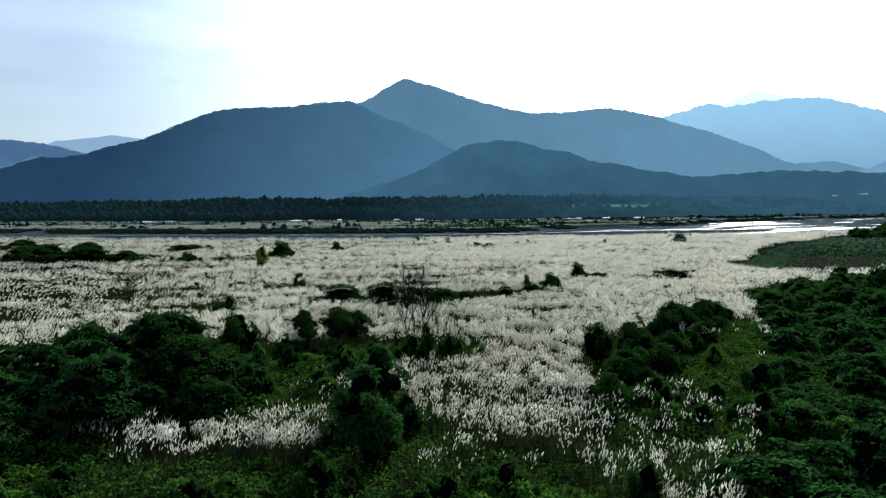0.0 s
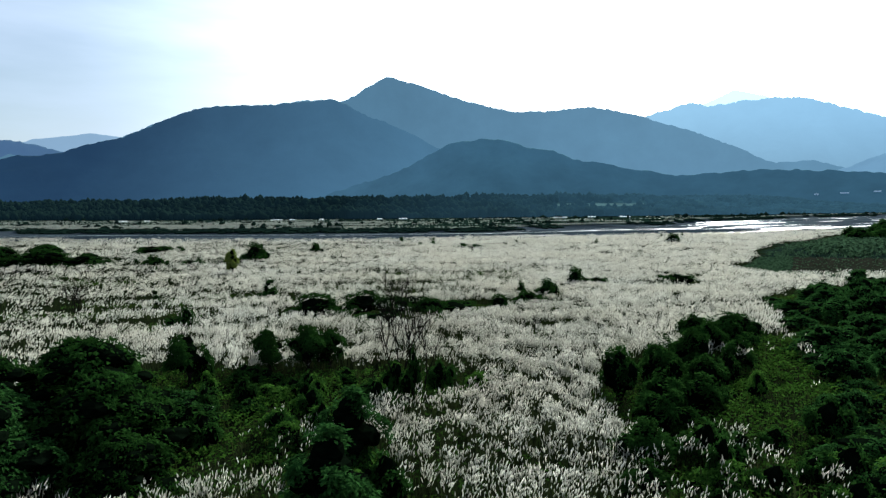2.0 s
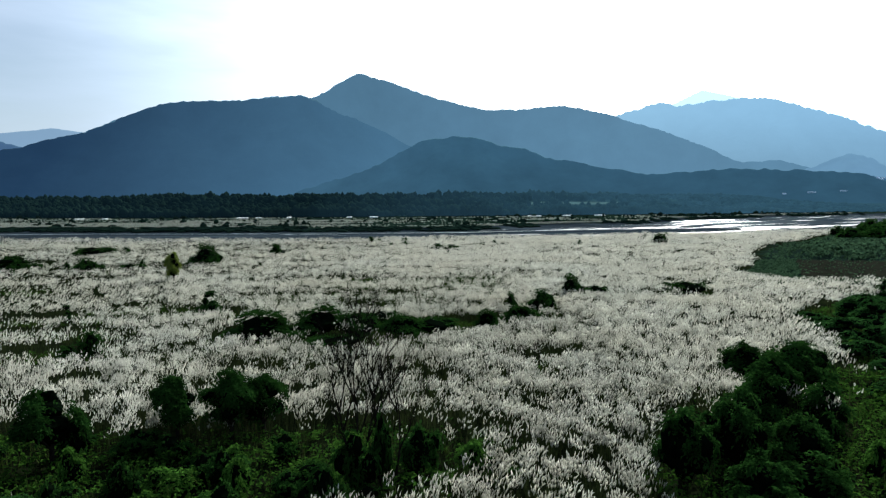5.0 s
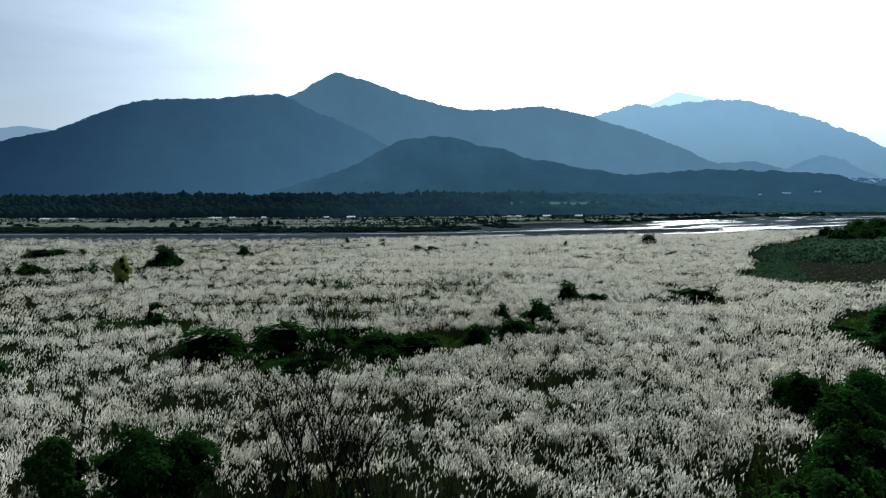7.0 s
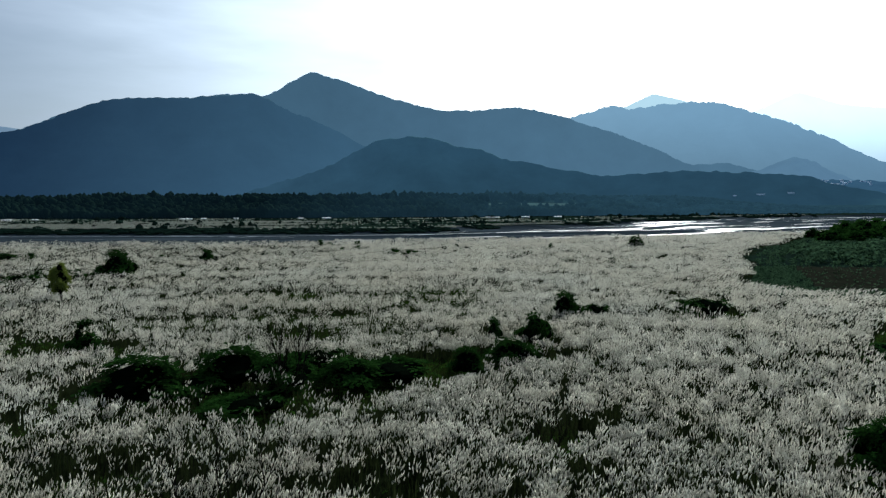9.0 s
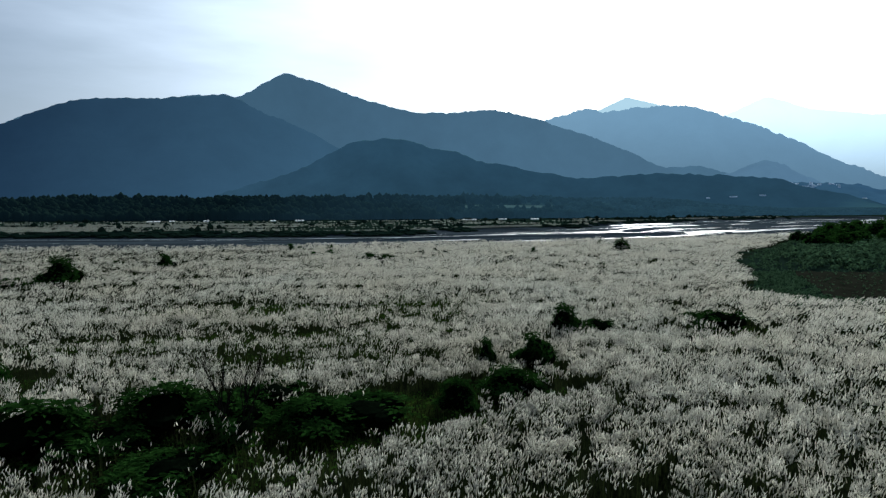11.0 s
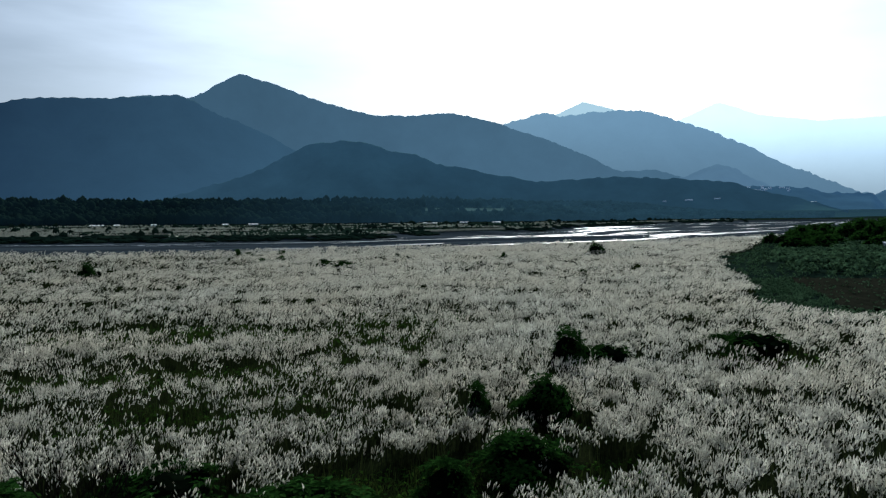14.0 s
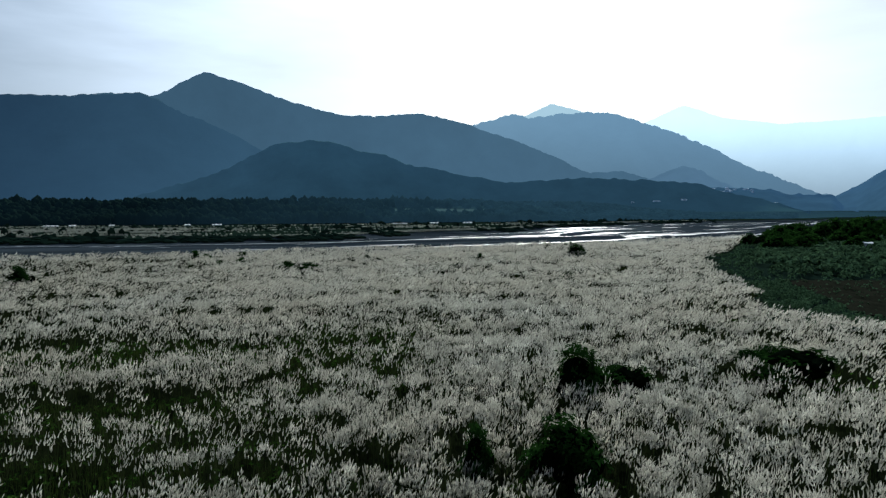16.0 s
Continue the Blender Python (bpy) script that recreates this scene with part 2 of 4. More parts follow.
M_RANGE_LEFT_PALE = haze_glow_material("hazy_range_left_pale", (0.190, 0.275, 0.395), (0.21, 0.30, 0.42), -2600, -1800, 1.0, 1.0, 480, mottle=0.03)
M_RANGE_MID2 = haze_glow_material("haze_glow_slope_mid", (0.036, 0.088, 0.160), (0.058, 0.132, 0.250), 1300, 1950, 1.0, 1.0, 200, mottle=0.12, scale=0.012)
M_RANGE_PEAK = haze_glow_material("hazy_peak", (0.64, 0.86, 0.98), (0.64, 0.86, 0.98), 1500, 2500, 0.9, 1.0, 700, mottle=0.03)
M_RANGE_MID = haze_glow_material("hazy_mound", (0.128, 0.228, 0.345), (0.135, 0.238, 0.36), 1500, 2000, 1.0, 1.0, 200, mottle=0.06, scale=0.008)
M_RANGE_LEFT = haze_glow_material("hazy_range_left", (0.046, 0.088, 0.175), (0.052, 0.096, 0.185), -2600, -1800, 1.0, 1.0, 380, mottle=0.05)
# woods across the river: haze painted as emission, stronger to the right
M_WOODS = haze_glow_material("far_woods_haze_glow", (0.0024, 0.0064, 0.0098), (0.024, 0.058, 0.088), -120, 380, 1.0, 1.0, 30, (0.0045, 0.0095, 0.0065), 0.25, 0.03)

# ---- numeric helpers ----
rng = np.random.default_rng(7)


def hash2(i, j, seed):
    h = (i.astype(np.int64) * 374761393 + j.astype(np.int64) * 668265263 + seed * 974634777) & 0xFFFFFFFF
    h = ((h ^ (h >> 13)) * 1274126177) & 0xFFFFFFFF
    return ((h ^ (h >> 16)) & 0xFFFF) / 65535.0


def vnoise(x, y, seed=0):
    x, y = np.asarray(x, float), np.asarray(y, float)
    i, j = np.floor(x), np.floor(y)
    u, v = x - i, y - j
    u, v = u * u * (3 - 2 * u), v * v * (3 - 2 * v)
    a, b = hash2(i, j, seed), hash2(i + 1, j, seed)
    c, d = hash2(i, j + 1, seed), hash2(i + 1, j + 1, seed)
    return (a * (1 - u) + b * u) * (1 - v) + (c * (1 - u) + d * u) * v


def fbm(x, y, seed=0, octaves=4):
    total, amp, norm = 0, 1.0, 0.0
    for k in range(octaves):
        total = total + amp * vnoise(x * 2 ** k, y * 2 ** k, seed + k)
        norm += amp
        amp *= 0.5
    return total / norm


def smooth(x, a, b):
    t = np.clip((np.asarray(x, float) - a) / (b - a), 0, 1)
    return t * t * (3 - 2 * t)


def mesh_of(name, verts, faces, mats, slots=None, shade=False):
    """A mesh from arrays of corners and of equal-sided faces."""
    me = bpy.data.meshes.new(name)
    verts, faces = np.asarray(verts, np.float32), np.asarray(faces, np.int32)
    n, k = faces.shape
    me.vertices.add(len(verts))
    me.vertices.foreach_set("co", verts.ravel())
    me.loops.add(n * k)
    me.loops.foreach_set("vertex_index", faces.ravel())
    me.polygons.add(n)
    me.polygons.foreach_set("loop_start", np.arange(0, n * k, k, dtype=np.int32))
    me.polygons.foreach_set("use_smooth", np.full(n, shade, bool))
    for m in (mats if isinstance(mats, (list, tuple)) else [mats]):
        me.materials.append(m)
    if slots is not None:
        me.polygons.foreach_set("material_index", np.asarray(slots, np.int32))
    me.update(calc_edges=True)
    me.validate()
    return me


def part(name, me, parent, label=""):
    ob = new(name, me)
    ob.parent = parent
    if label:
        tagged(ob, label)
    return ob


def bm_mesh(name, bm, mat, shade=False):
    me = bpy.data.meshes.new(name)
    for f in bm.faces:
        f.smooth = shade
    bm.to_mesh(me)
    bm.free()
    me.materials.append(mat)
    return me


def unit(v):
    return v / np.maximum(np.linalg.norm(v, axis=-1, keepdims=True), 1e-9)


def frames_of(axis):
    up = np.where(np.abs(axis[:, 2:3]) < 0.9, np.array([[0, 0, 1.0]]), np.array([[1.0, 0, 0]]))
    a = unit(np.cross(axis, up))
    return a, np.cross(axis, a)


def spindles(base, axis, length, radius, bend, rings=1):
    """Feathery heads, three-sided, tapering to a drooping tip; the near ones taper below as well."""
    n = len(base)
    a, b = frames_of(axis)
    spin = np.linspace(0, 40, n)[:, None]
    levels = ((0.0, 1.0),) if rings == 0 else ((0.36, 1.0),)
    corners = [base] if rings else []
    for up, wide in levels:
        mid = base + axis * (length * up)[:, None] + bend * up * up
        corners += [mid + (a * np.cos(spin + q + up * 2) + b * np.sin(spin + q + up * 2)) * (radius * wide)[:, None] for q in (0.0, 2.1, 4.2)]
    corners.append(base + axis * length[:, None] + bend)
    verts = np.stack(corners, 1).reshape(-1, 3)
    if rings == 1:
        f = np.array([[0, 2, 1], [0, 3, 2], [0, 1, 3], [1, 2, 4], [2, 3, 4], [3, 1, 4]])
    else:
        f = np.array([[0, 1, 3], [1, 2, 3], [2, 0, 3]])
    return verts, (np.arange(n)[:, None, None] * len(corners) + f).reshape(-1, 3)


def blades(base, lean, height, width):
    """Arching blades of three faces each."""
    n = len(base)
    side = unit(np.stack([-lean[:, 1], lean[:, 0], np.zeros(n)], 1)) * (width / 2)[:, None]
    mid = base + lean * 0.35 + np.stack([np.zeros(n), np.zeros(n), height * 0.7], 1)
    tip = base + lean + np.stack([np.zeros(n), np.zeros(n), height], 1)
    verts = np.stack([base - side, base + side, mid - side * 0.8, mid + side * 0.8, tip], 1).reshape(-1, 3)
    f = np.array([[0, 1, 3], [0, 3, 2], [2, 3, 4]])
    return verts, (np.arange(n)[:, None, None] * 5 + f).reshape(-1, 3)


def leaves(at, normal, along, size, slim=0.55):
    """Leaves folded along the midrib, two faces each."""
    n = len(at)
    along = unit(along - normal * np.sum(along * normal, 1, keepdims=True))
    side = np.cross(normal, along)
    s = size[:, None]
    fold = normal * s * 0.16
    verts = np.stack([at - along * s * 0.5, at + side * s * slim * 0.5 + fold, at + along * s * 0.5 - fold * 0.8, at - side * s * slim * 0.5 + fold], 1).reshape(-1, 3)
    f = np.array([[0, 1, 2], [0, 2, 3]])
    return verts, (np.arange(n)[:, None, None] * 4 + f).reshape(-1, 3)


def joined(pieces):
    vs, fs, n = [], [], 0
    for v, f in pieces:
        vs.append(v)
        fs.append(f + n)
        n += len(v)
    return np.concatenate(vs), np.concatenate(fs)


def tube(points, radii, sides=6):
    """A tapered limb along points."""
    pts = [Vector(p) for p in points]
    verts, faces = [], []
    for k, p in enumerate(pts):
        d = (pts[min(k + 1, len(pts) - 1)] - pts[max(k - 1, 0)]).normalized()
        a = d.cross(Vector((0.31, 0.87, 0.12))).normalized()
        b = d.cross(a)
        for s in range(sides):
            q = 2 * math.pi * s / sides
            verts.append(p + (a * math.cos(q) + b * math.sin(q)) * radii[k])
    for k in range(len(pts) - 1):
        for s in range(sides):
            t = (s + 1) % sides
            faces.append((k * sides + s, k * sides + t, (k + 1) * sides + t, (k + 1) * sides + s))
    return np.array([tuple(v) for v in verts]), np.array(faces)


# ---- lie of the land ----
def far_bank(x):
    return np.interp(x, [-2500, -1200, -380, -197, -123, -20, 35, 94, 186, 245, 455, 665, 1500, 3000], [1200, 800, 535, 490, 472, 457, 458, 512, 552, 640, 768, 800, 900, 1200])


def near_bank(x):
    return np.minimum(316 + 0.0009 * np.asarray(x, float) ** 2, far_bank(x) - 70)


def forest_foot(x):
    return np.maximum(745 + np.where(np.asarray(x) < 80, 0.00042, 0.00025) * (np.asarray(x, float) - 80) ** 2, far_bank(x) + 40)


def channel(x, y):
    """How much water runs here, 0 to 1, across the braided bed."""
    s = (y - near_bank(x)) / (far_bank(x) - near_bank(x))
    wet = smooth(x, -150, 330)
    line = np.interp(x, [-600, -192, -75, 0, 44, 109, 188, 295, 409, 530, 661, 900], [520, 466, 444, 440, 437, 459, 473, 486, 571, 670, 787, 840])
    half = (3.4 + 0.2 * wet) * (0.8 + 0.4 * vnoise(x / 37, y / 37, 33))
    main = smooth(half - np.abs(y - line - 3 * np.sin(x / 41.0)), 0, 4)
    side = np.interp(x, [60, 205, 262, 330, 387, 464, 560], [500, 546, 577, 620, 687, 741, 800])
    main = np.maximum(main, smooth(3.4 - np.abs(y - side - 4 * np.sin(x / 33.0)), 0, 4) * smooth(x, 120, 190))
    braid = smooth(fbm(x / 60 + 5, s * 36 + x / 110, 31, 3) - (0.70 - 0.075 * wet), 0, 0.04)
    return np.clip(np.maximum(main, braid), 0, 1) * smooth(s, 0.04, 0.08) * smooth(1 - s, 0.02, 0.06)


def ground_height(x, y):
    x, y = np.asarray(x, float), np.asarray(y, float)
    z = 0.5 * (fbm(x / 26, y / 26, 3, 3) - 0.5) * smooth(y, 60, 110)
    nb, fb, ff = near_bank(x), far_bank(x), forest_foot(x)
    bed = smooth(y, nb - 3, nb + 5) * (1 - smooth(y, fb - 6, fb + 8))
    low = -2.24 + 0.16 * (fbm(x / 30, y / 12, 9, 3) - 0.5) - 0.55 * channel(x, y)
    z = z * (1 - bed) + low * bed
    rise = smooth(y, ff - 20, ff + 260)
    return z + 22 * rise * (1 - smooth(x, 480, 760)) + 1.0 * smooth(y, fb + 10, fb + 80)


def right_edge(y):
    return np.interp(y, [0, 20, 33, 40, 50, 60, 75, 90, 110, 118, 128, 140], [10, 14.5, 18.5, 22.5, 27.5, 31.5, 40, 45.5, 51.5, 59, 74, 97])


def farm_edge(y):
    return np.interp(y, [141, 147, 150, 153, 160, 168, 175, 182, 200, 225, 250, 256, 262, 308, 362, 420], [150, 100, 78, 71, 70.5, 74, 80, 84, 96, 108, 128, 127, 142, 182, 237, 330])


HOLLOWS = [
    (13, 113.5, 4.5, 2.5, 0.97), (9, 112.5, 4, 3.5, 0.97), (23, 112.5, 3, 1.6, 0.97), (-4, 110, 5, 3, 0.9), (-8, 107.5, 7, 4, 0.97), (3, 107, 6, 4.5, 1.0), (12.5, 110.5, 6, 3.2, 0.97), (8, 107.5, 5.5, 4, 0.95), (21, 111.5, 3.2, 2.2, 1.0), (-2, 112, 5, 2.5, 0.8), (-5, 100.5, 5, 4, 0.9), (1, 102, 5, 3, 0.8), (-11, 102, 4, 3, 0.8), (-15, 106, 5, 3.5, 1.0), (-24, 122, 7, 2.5, 0.9), (-46, 109, 14, 2.2, 0.8), (-62, 108, 10, 2.5, 0.8), (-32, 98, 6, 2.5, 0.9),
    (-44, 119.5, 12, 2, 0.8), (-68, 151, 9, 2.5, 0.8), (-95, 163, 14, 4, 0.8), (2, 130, 11, 3, 0.75), (8, 155, 15, 5, 0.7),
    (-10, 161, 13, 5, 0.72), (0, 138, 8, 4, 0.7), (-4, 126, 6, 3, 0.75), (13, 143, 8, 3, 0.65), (62, 160, 4, 2.2, 0.8), (54, 145, 4, 1.5, 0.7),
    (48, 134, 4.5, 3.0, 0.9), (14.5, 90.5, 1.8, 2, 0.9), (-19, 98, 4, 3, 0.5), (20, 166, 12, 3.5, 0.4), (50, 229, 8, 3, 0.6), (60, 200, 7, 3, 0.6),
    (-75, 190, 30, 5, 0.6), (-50, 196, 12, 3, 0.6), (31, 133.5, 4.5, 2.2, 0.8), (21, 120, 3.0, 2.0, 0.8), (-5, 152, 9, 3, 0.7), (15, 149, 8, 3, 0.65), (19, 170, 8, 4, 0.6), (37, 183, 10, 4, 0.5), (-9, 140, 9, 3, 0.7), (1, 137, 10, 3, 0.65), (-20, 138, 10, 3.5, 0.7), (-2, 129, 10, 2.5, 0.75), (8, 124.5, 6, 2, 0.75), (-33, 127, 8, 3, 0.7), (47.5, 129.5, 4, 2, 0.85), (18, 163, 9, 4, 0.55), (-11, 88, 4, 2, 0.6), (3, 85, 3, 2, 0.6), (15, 92.5, 4, 2, 0.5), (-5, 291, 12, 4, 0.5)]
HERBS = [
    (0, 72.5, 6, 2.5, 0.85), (6, 71, 4, 2, 0.7), (-12, 66, 13, 6, 1.0), (-9, 58, 7, 5, 0.85), (-24, 72, 9, 3, 0.9), (-8, 31, 18, 5, 0.95), (3, 42, 4, 6, 0.55), (0, 50, 3.5, 6, 0.4),
    (27, 60, 6.5, 17, 0.97), (21, 45, 5, 9, 0.7), (12, 34, 9, 5, 0.55), (1, 66, 5, 4, 0.95), (-3, 71, 9, 3, 0.9), (6, 28, 12, 6, 0.9), (1, 42, 3.5, 4, 0.9), (7, 38, 5, 3.5, 0.85), (13, 40, 4, 4, 0.7), (19, 59, 4.5, 8, 0.95),
    (23, 68, 5, 6, 0.9), (-22, 54, 12, 10, 1.0), (36, 82, 7, 7, 0.97), (3, 50, 7, 12, 0.4), (11, 42, 8, 9, 0.35), (20, 41, 7, 10, 0.7), (-8, 32, 24, 7, 0.97), (-2.5, 46, 3.2, 9, 0.9), (-9, 62, 9, 4.5, 0.96), (-6, 36, 9, 4, 0.95), (-23, 38, 7, 6, 1.0), (-14, 50, 6, 6, 0.97), (-10, 51, 6, 5, 0.9), (35, 68, 4, 9, 0.97), (19, 47, 4, 6, 0.8)]


def spots(x, y, table):
    best = np.zeros_like(x)
    wob = 0.75 + 0.5 * fbm(x / 3.5, y / 2.2, 17, 3)
    for cx, cy, rx, ry, k in table:
        d = ((x - cx) / rx) ** 2 + ((y - cy) / ry) ** 2
        best = np.maximum(best, k * smooth(-d * wob, -1.5, -0.55))
    return best


def greenness(x, y):
    g = np.maximum(spots(x, y, HOLLOWS), spots(x, y, HERBS))
    return np.maximum(g, smooth(x, right_edge(y) - 2, right_edge(y)) * (y < 136))


def plume_cover(x, y):
    """How thick the plumes stand, 0 to 1."""
    c = 1 - greenness(x, y)
    c *= 1 - 0.25 * (1 - smooth(x, -30, 10)) * smooth(y, 75, 100)
    streak = fbm(x / 16 + 3, y / 4.5, 41, 3)
    left = 1 - smooth(x, -40, 25)
    c *= 1 - (0.10 + 0.50 * left) * smooth(streak, 0.53 - 0.09 * left, 0.63)
    c *= 1 - (0.14 + 0.26 * left) * smooth(fbm(x / 3, y / 2.0, 52, 3), 0.46, 0.64)
    c *= 1 - smooth(y, near_bank(x) - 5, near_bank(x) - 1)
    farm = (x > farm_edge(y) - 1.5 + 3 * (vnoise(x / 3, y / 3, 8) - 0.5)) & (y > 138)
    return np.where(farm, 0, np.clip(c, 0, 1))


# ---- ground: one sheet to the horizon ----
def build_ground():
    xs = np.concatenate([[-4800, -3600, -2600], np.arange(-2000, -600, 100), np.arange(-600, -200, 12), np.arange(-200, 300, 5), np.arange(300, 900, 10), np.arange(900, 2000, 100), [2600, 3600, 4800]])
    ys = np.concatenate([[-2500, -1200, -500, -200], np.arange(-100, 300, 4), np.arange(300, 640, 2), np.arange(640, 860, 4), np.arange(860, 1500, 40), np.arange(1500, 5000, 350)])
    X, Y = np.meshgrid(xs, ys)
    Z = ground_height(X, Y)
    nx, ny = len(xs), len(ys)
    i = np.arange(ny - 1)[:, None] * nx + np.arange(nx - 1)[None, :]
    faces = np.stack([i, i + 1, i + nx + 1, i + nx], -1).reshape(-1, 4)
    cx, cy = X.ravel()[faces].mean(1), Y.ravel()[faces].mean(1)
    jag = 8 * (fbm(cx / 20, cy / 20, 5, 3) - 0.5)
    slot = np.zeros(len(faces), int)
    slot[(cy > near_bank(cx) - 1) & (cy < far_bank(cx) + 4 + jag)] = 1
    slot[cy >= far_bank(cx) + 4 + jag] = 2
    slot[(cx > farm_edge(cy)) & (cy > 138) & (slot == 0)] = 2
    # ground past the wood's edge takes the woods' painted haze glow
    slot[cy >= forest_foot(cx) + 10] = 3
    verts = np.stack([X.ravel(), Y.ravel(), Z.ravel()], 1)
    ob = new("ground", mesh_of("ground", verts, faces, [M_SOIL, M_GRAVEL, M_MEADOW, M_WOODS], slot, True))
    tagged(ob, "dark soil under grass, grey river gravel and far meadow", "ground", kind="structure")
    w = new("water", mesh_of("water", [(-2400, 300, -2.42), (2400, 300, -2.42), (2400, 1250, -2.42), (-2400, 1250, -2.42)], [(0, 1, 2, 3)], M_WATER))
    tagged(w, "shallow braided river water shining under the sky", "river", kind="structure")


build_ground()


# ---- mountains ----
GRIDS = {}

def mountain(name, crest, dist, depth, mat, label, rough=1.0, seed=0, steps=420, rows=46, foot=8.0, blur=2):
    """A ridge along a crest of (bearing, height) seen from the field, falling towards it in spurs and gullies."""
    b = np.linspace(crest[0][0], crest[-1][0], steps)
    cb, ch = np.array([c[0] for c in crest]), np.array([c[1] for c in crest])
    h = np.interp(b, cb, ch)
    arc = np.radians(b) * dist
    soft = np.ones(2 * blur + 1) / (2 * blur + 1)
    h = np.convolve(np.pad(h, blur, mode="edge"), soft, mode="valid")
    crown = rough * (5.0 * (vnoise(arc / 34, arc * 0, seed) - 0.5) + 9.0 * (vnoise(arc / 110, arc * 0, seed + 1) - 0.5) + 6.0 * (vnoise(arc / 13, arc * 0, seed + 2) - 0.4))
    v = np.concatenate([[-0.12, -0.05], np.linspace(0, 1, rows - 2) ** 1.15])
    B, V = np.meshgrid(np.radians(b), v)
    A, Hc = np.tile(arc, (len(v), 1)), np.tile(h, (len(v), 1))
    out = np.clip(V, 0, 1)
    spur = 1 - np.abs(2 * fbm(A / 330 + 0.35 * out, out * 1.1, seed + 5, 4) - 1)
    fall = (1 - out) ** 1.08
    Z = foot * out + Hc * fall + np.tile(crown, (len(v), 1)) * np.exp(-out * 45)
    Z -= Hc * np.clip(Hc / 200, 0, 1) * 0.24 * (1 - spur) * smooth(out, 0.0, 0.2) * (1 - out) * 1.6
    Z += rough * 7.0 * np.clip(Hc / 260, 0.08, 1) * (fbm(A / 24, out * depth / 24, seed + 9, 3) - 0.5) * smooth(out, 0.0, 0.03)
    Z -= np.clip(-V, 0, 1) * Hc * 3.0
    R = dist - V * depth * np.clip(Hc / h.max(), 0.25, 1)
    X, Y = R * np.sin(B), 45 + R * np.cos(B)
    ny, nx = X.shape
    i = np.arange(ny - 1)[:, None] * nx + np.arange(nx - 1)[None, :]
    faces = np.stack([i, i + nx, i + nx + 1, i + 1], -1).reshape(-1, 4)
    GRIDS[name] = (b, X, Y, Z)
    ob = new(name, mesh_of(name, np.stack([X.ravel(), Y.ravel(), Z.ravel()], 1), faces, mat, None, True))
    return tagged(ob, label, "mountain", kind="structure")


# the blue and pale tones of these ranges are haze painted as glow
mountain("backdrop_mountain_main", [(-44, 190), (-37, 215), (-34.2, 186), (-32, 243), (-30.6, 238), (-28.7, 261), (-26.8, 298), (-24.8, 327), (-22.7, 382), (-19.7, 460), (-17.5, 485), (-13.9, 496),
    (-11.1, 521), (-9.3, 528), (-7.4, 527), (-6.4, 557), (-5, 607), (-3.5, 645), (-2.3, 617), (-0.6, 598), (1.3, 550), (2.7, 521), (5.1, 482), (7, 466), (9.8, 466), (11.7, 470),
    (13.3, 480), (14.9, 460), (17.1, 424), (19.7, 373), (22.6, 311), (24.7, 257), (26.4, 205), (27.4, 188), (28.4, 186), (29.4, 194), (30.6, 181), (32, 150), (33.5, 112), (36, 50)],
    3300, 270, M_RANGE_MAIN, "long forested mountain with a pointed summit, blue with painted haze glow", seed=11, steps=640, rows=44)
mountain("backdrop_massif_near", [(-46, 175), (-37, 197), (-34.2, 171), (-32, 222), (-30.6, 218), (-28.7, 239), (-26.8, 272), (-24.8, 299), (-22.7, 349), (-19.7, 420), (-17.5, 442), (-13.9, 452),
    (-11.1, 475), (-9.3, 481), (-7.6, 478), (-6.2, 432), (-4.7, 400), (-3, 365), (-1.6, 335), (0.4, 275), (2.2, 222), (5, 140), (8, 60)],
    3000, 640, M_RANGE_NEAR, "broad forested shoulder of the mountain, dark blue with painted haze glow", seed=29, steps=480, rows=42, blur=8)
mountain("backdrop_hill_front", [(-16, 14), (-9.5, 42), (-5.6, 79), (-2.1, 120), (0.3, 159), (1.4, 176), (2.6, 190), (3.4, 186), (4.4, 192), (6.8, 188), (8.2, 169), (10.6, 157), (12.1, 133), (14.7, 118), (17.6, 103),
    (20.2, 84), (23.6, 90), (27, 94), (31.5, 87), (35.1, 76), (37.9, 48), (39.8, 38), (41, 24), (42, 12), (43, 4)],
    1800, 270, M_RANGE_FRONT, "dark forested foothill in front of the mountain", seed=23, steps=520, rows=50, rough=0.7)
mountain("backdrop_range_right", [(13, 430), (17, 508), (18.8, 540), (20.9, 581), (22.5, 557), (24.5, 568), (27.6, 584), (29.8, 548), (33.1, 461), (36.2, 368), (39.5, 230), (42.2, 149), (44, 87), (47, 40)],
    4100, 900, M_RANGE_RIGHT, "blue mountain range beyond the valley, its haze painted as glow", seed=37, steps=420, rough=1.7)
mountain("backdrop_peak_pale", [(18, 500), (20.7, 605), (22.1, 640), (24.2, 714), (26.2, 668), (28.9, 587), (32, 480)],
    4600, 500, M_RANGE_PEAK, "pale peak almost lost in painted haze glow", seed=41, steps=200, rough=0.6)
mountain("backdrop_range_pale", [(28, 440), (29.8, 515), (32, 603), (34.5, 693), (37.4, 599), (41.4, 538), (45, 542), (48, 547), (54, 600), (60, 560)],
    4750, 500, M_RANGE_PALE, "very pale far range, whitened by painted haze glow", seed=43, steps=240, rough=0.6)
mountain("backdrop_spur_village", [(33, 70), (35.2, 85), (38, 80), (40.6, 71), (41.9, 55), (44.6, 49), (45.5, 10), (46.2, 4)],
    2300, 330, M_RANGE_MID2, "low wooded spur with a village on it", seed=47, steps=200)
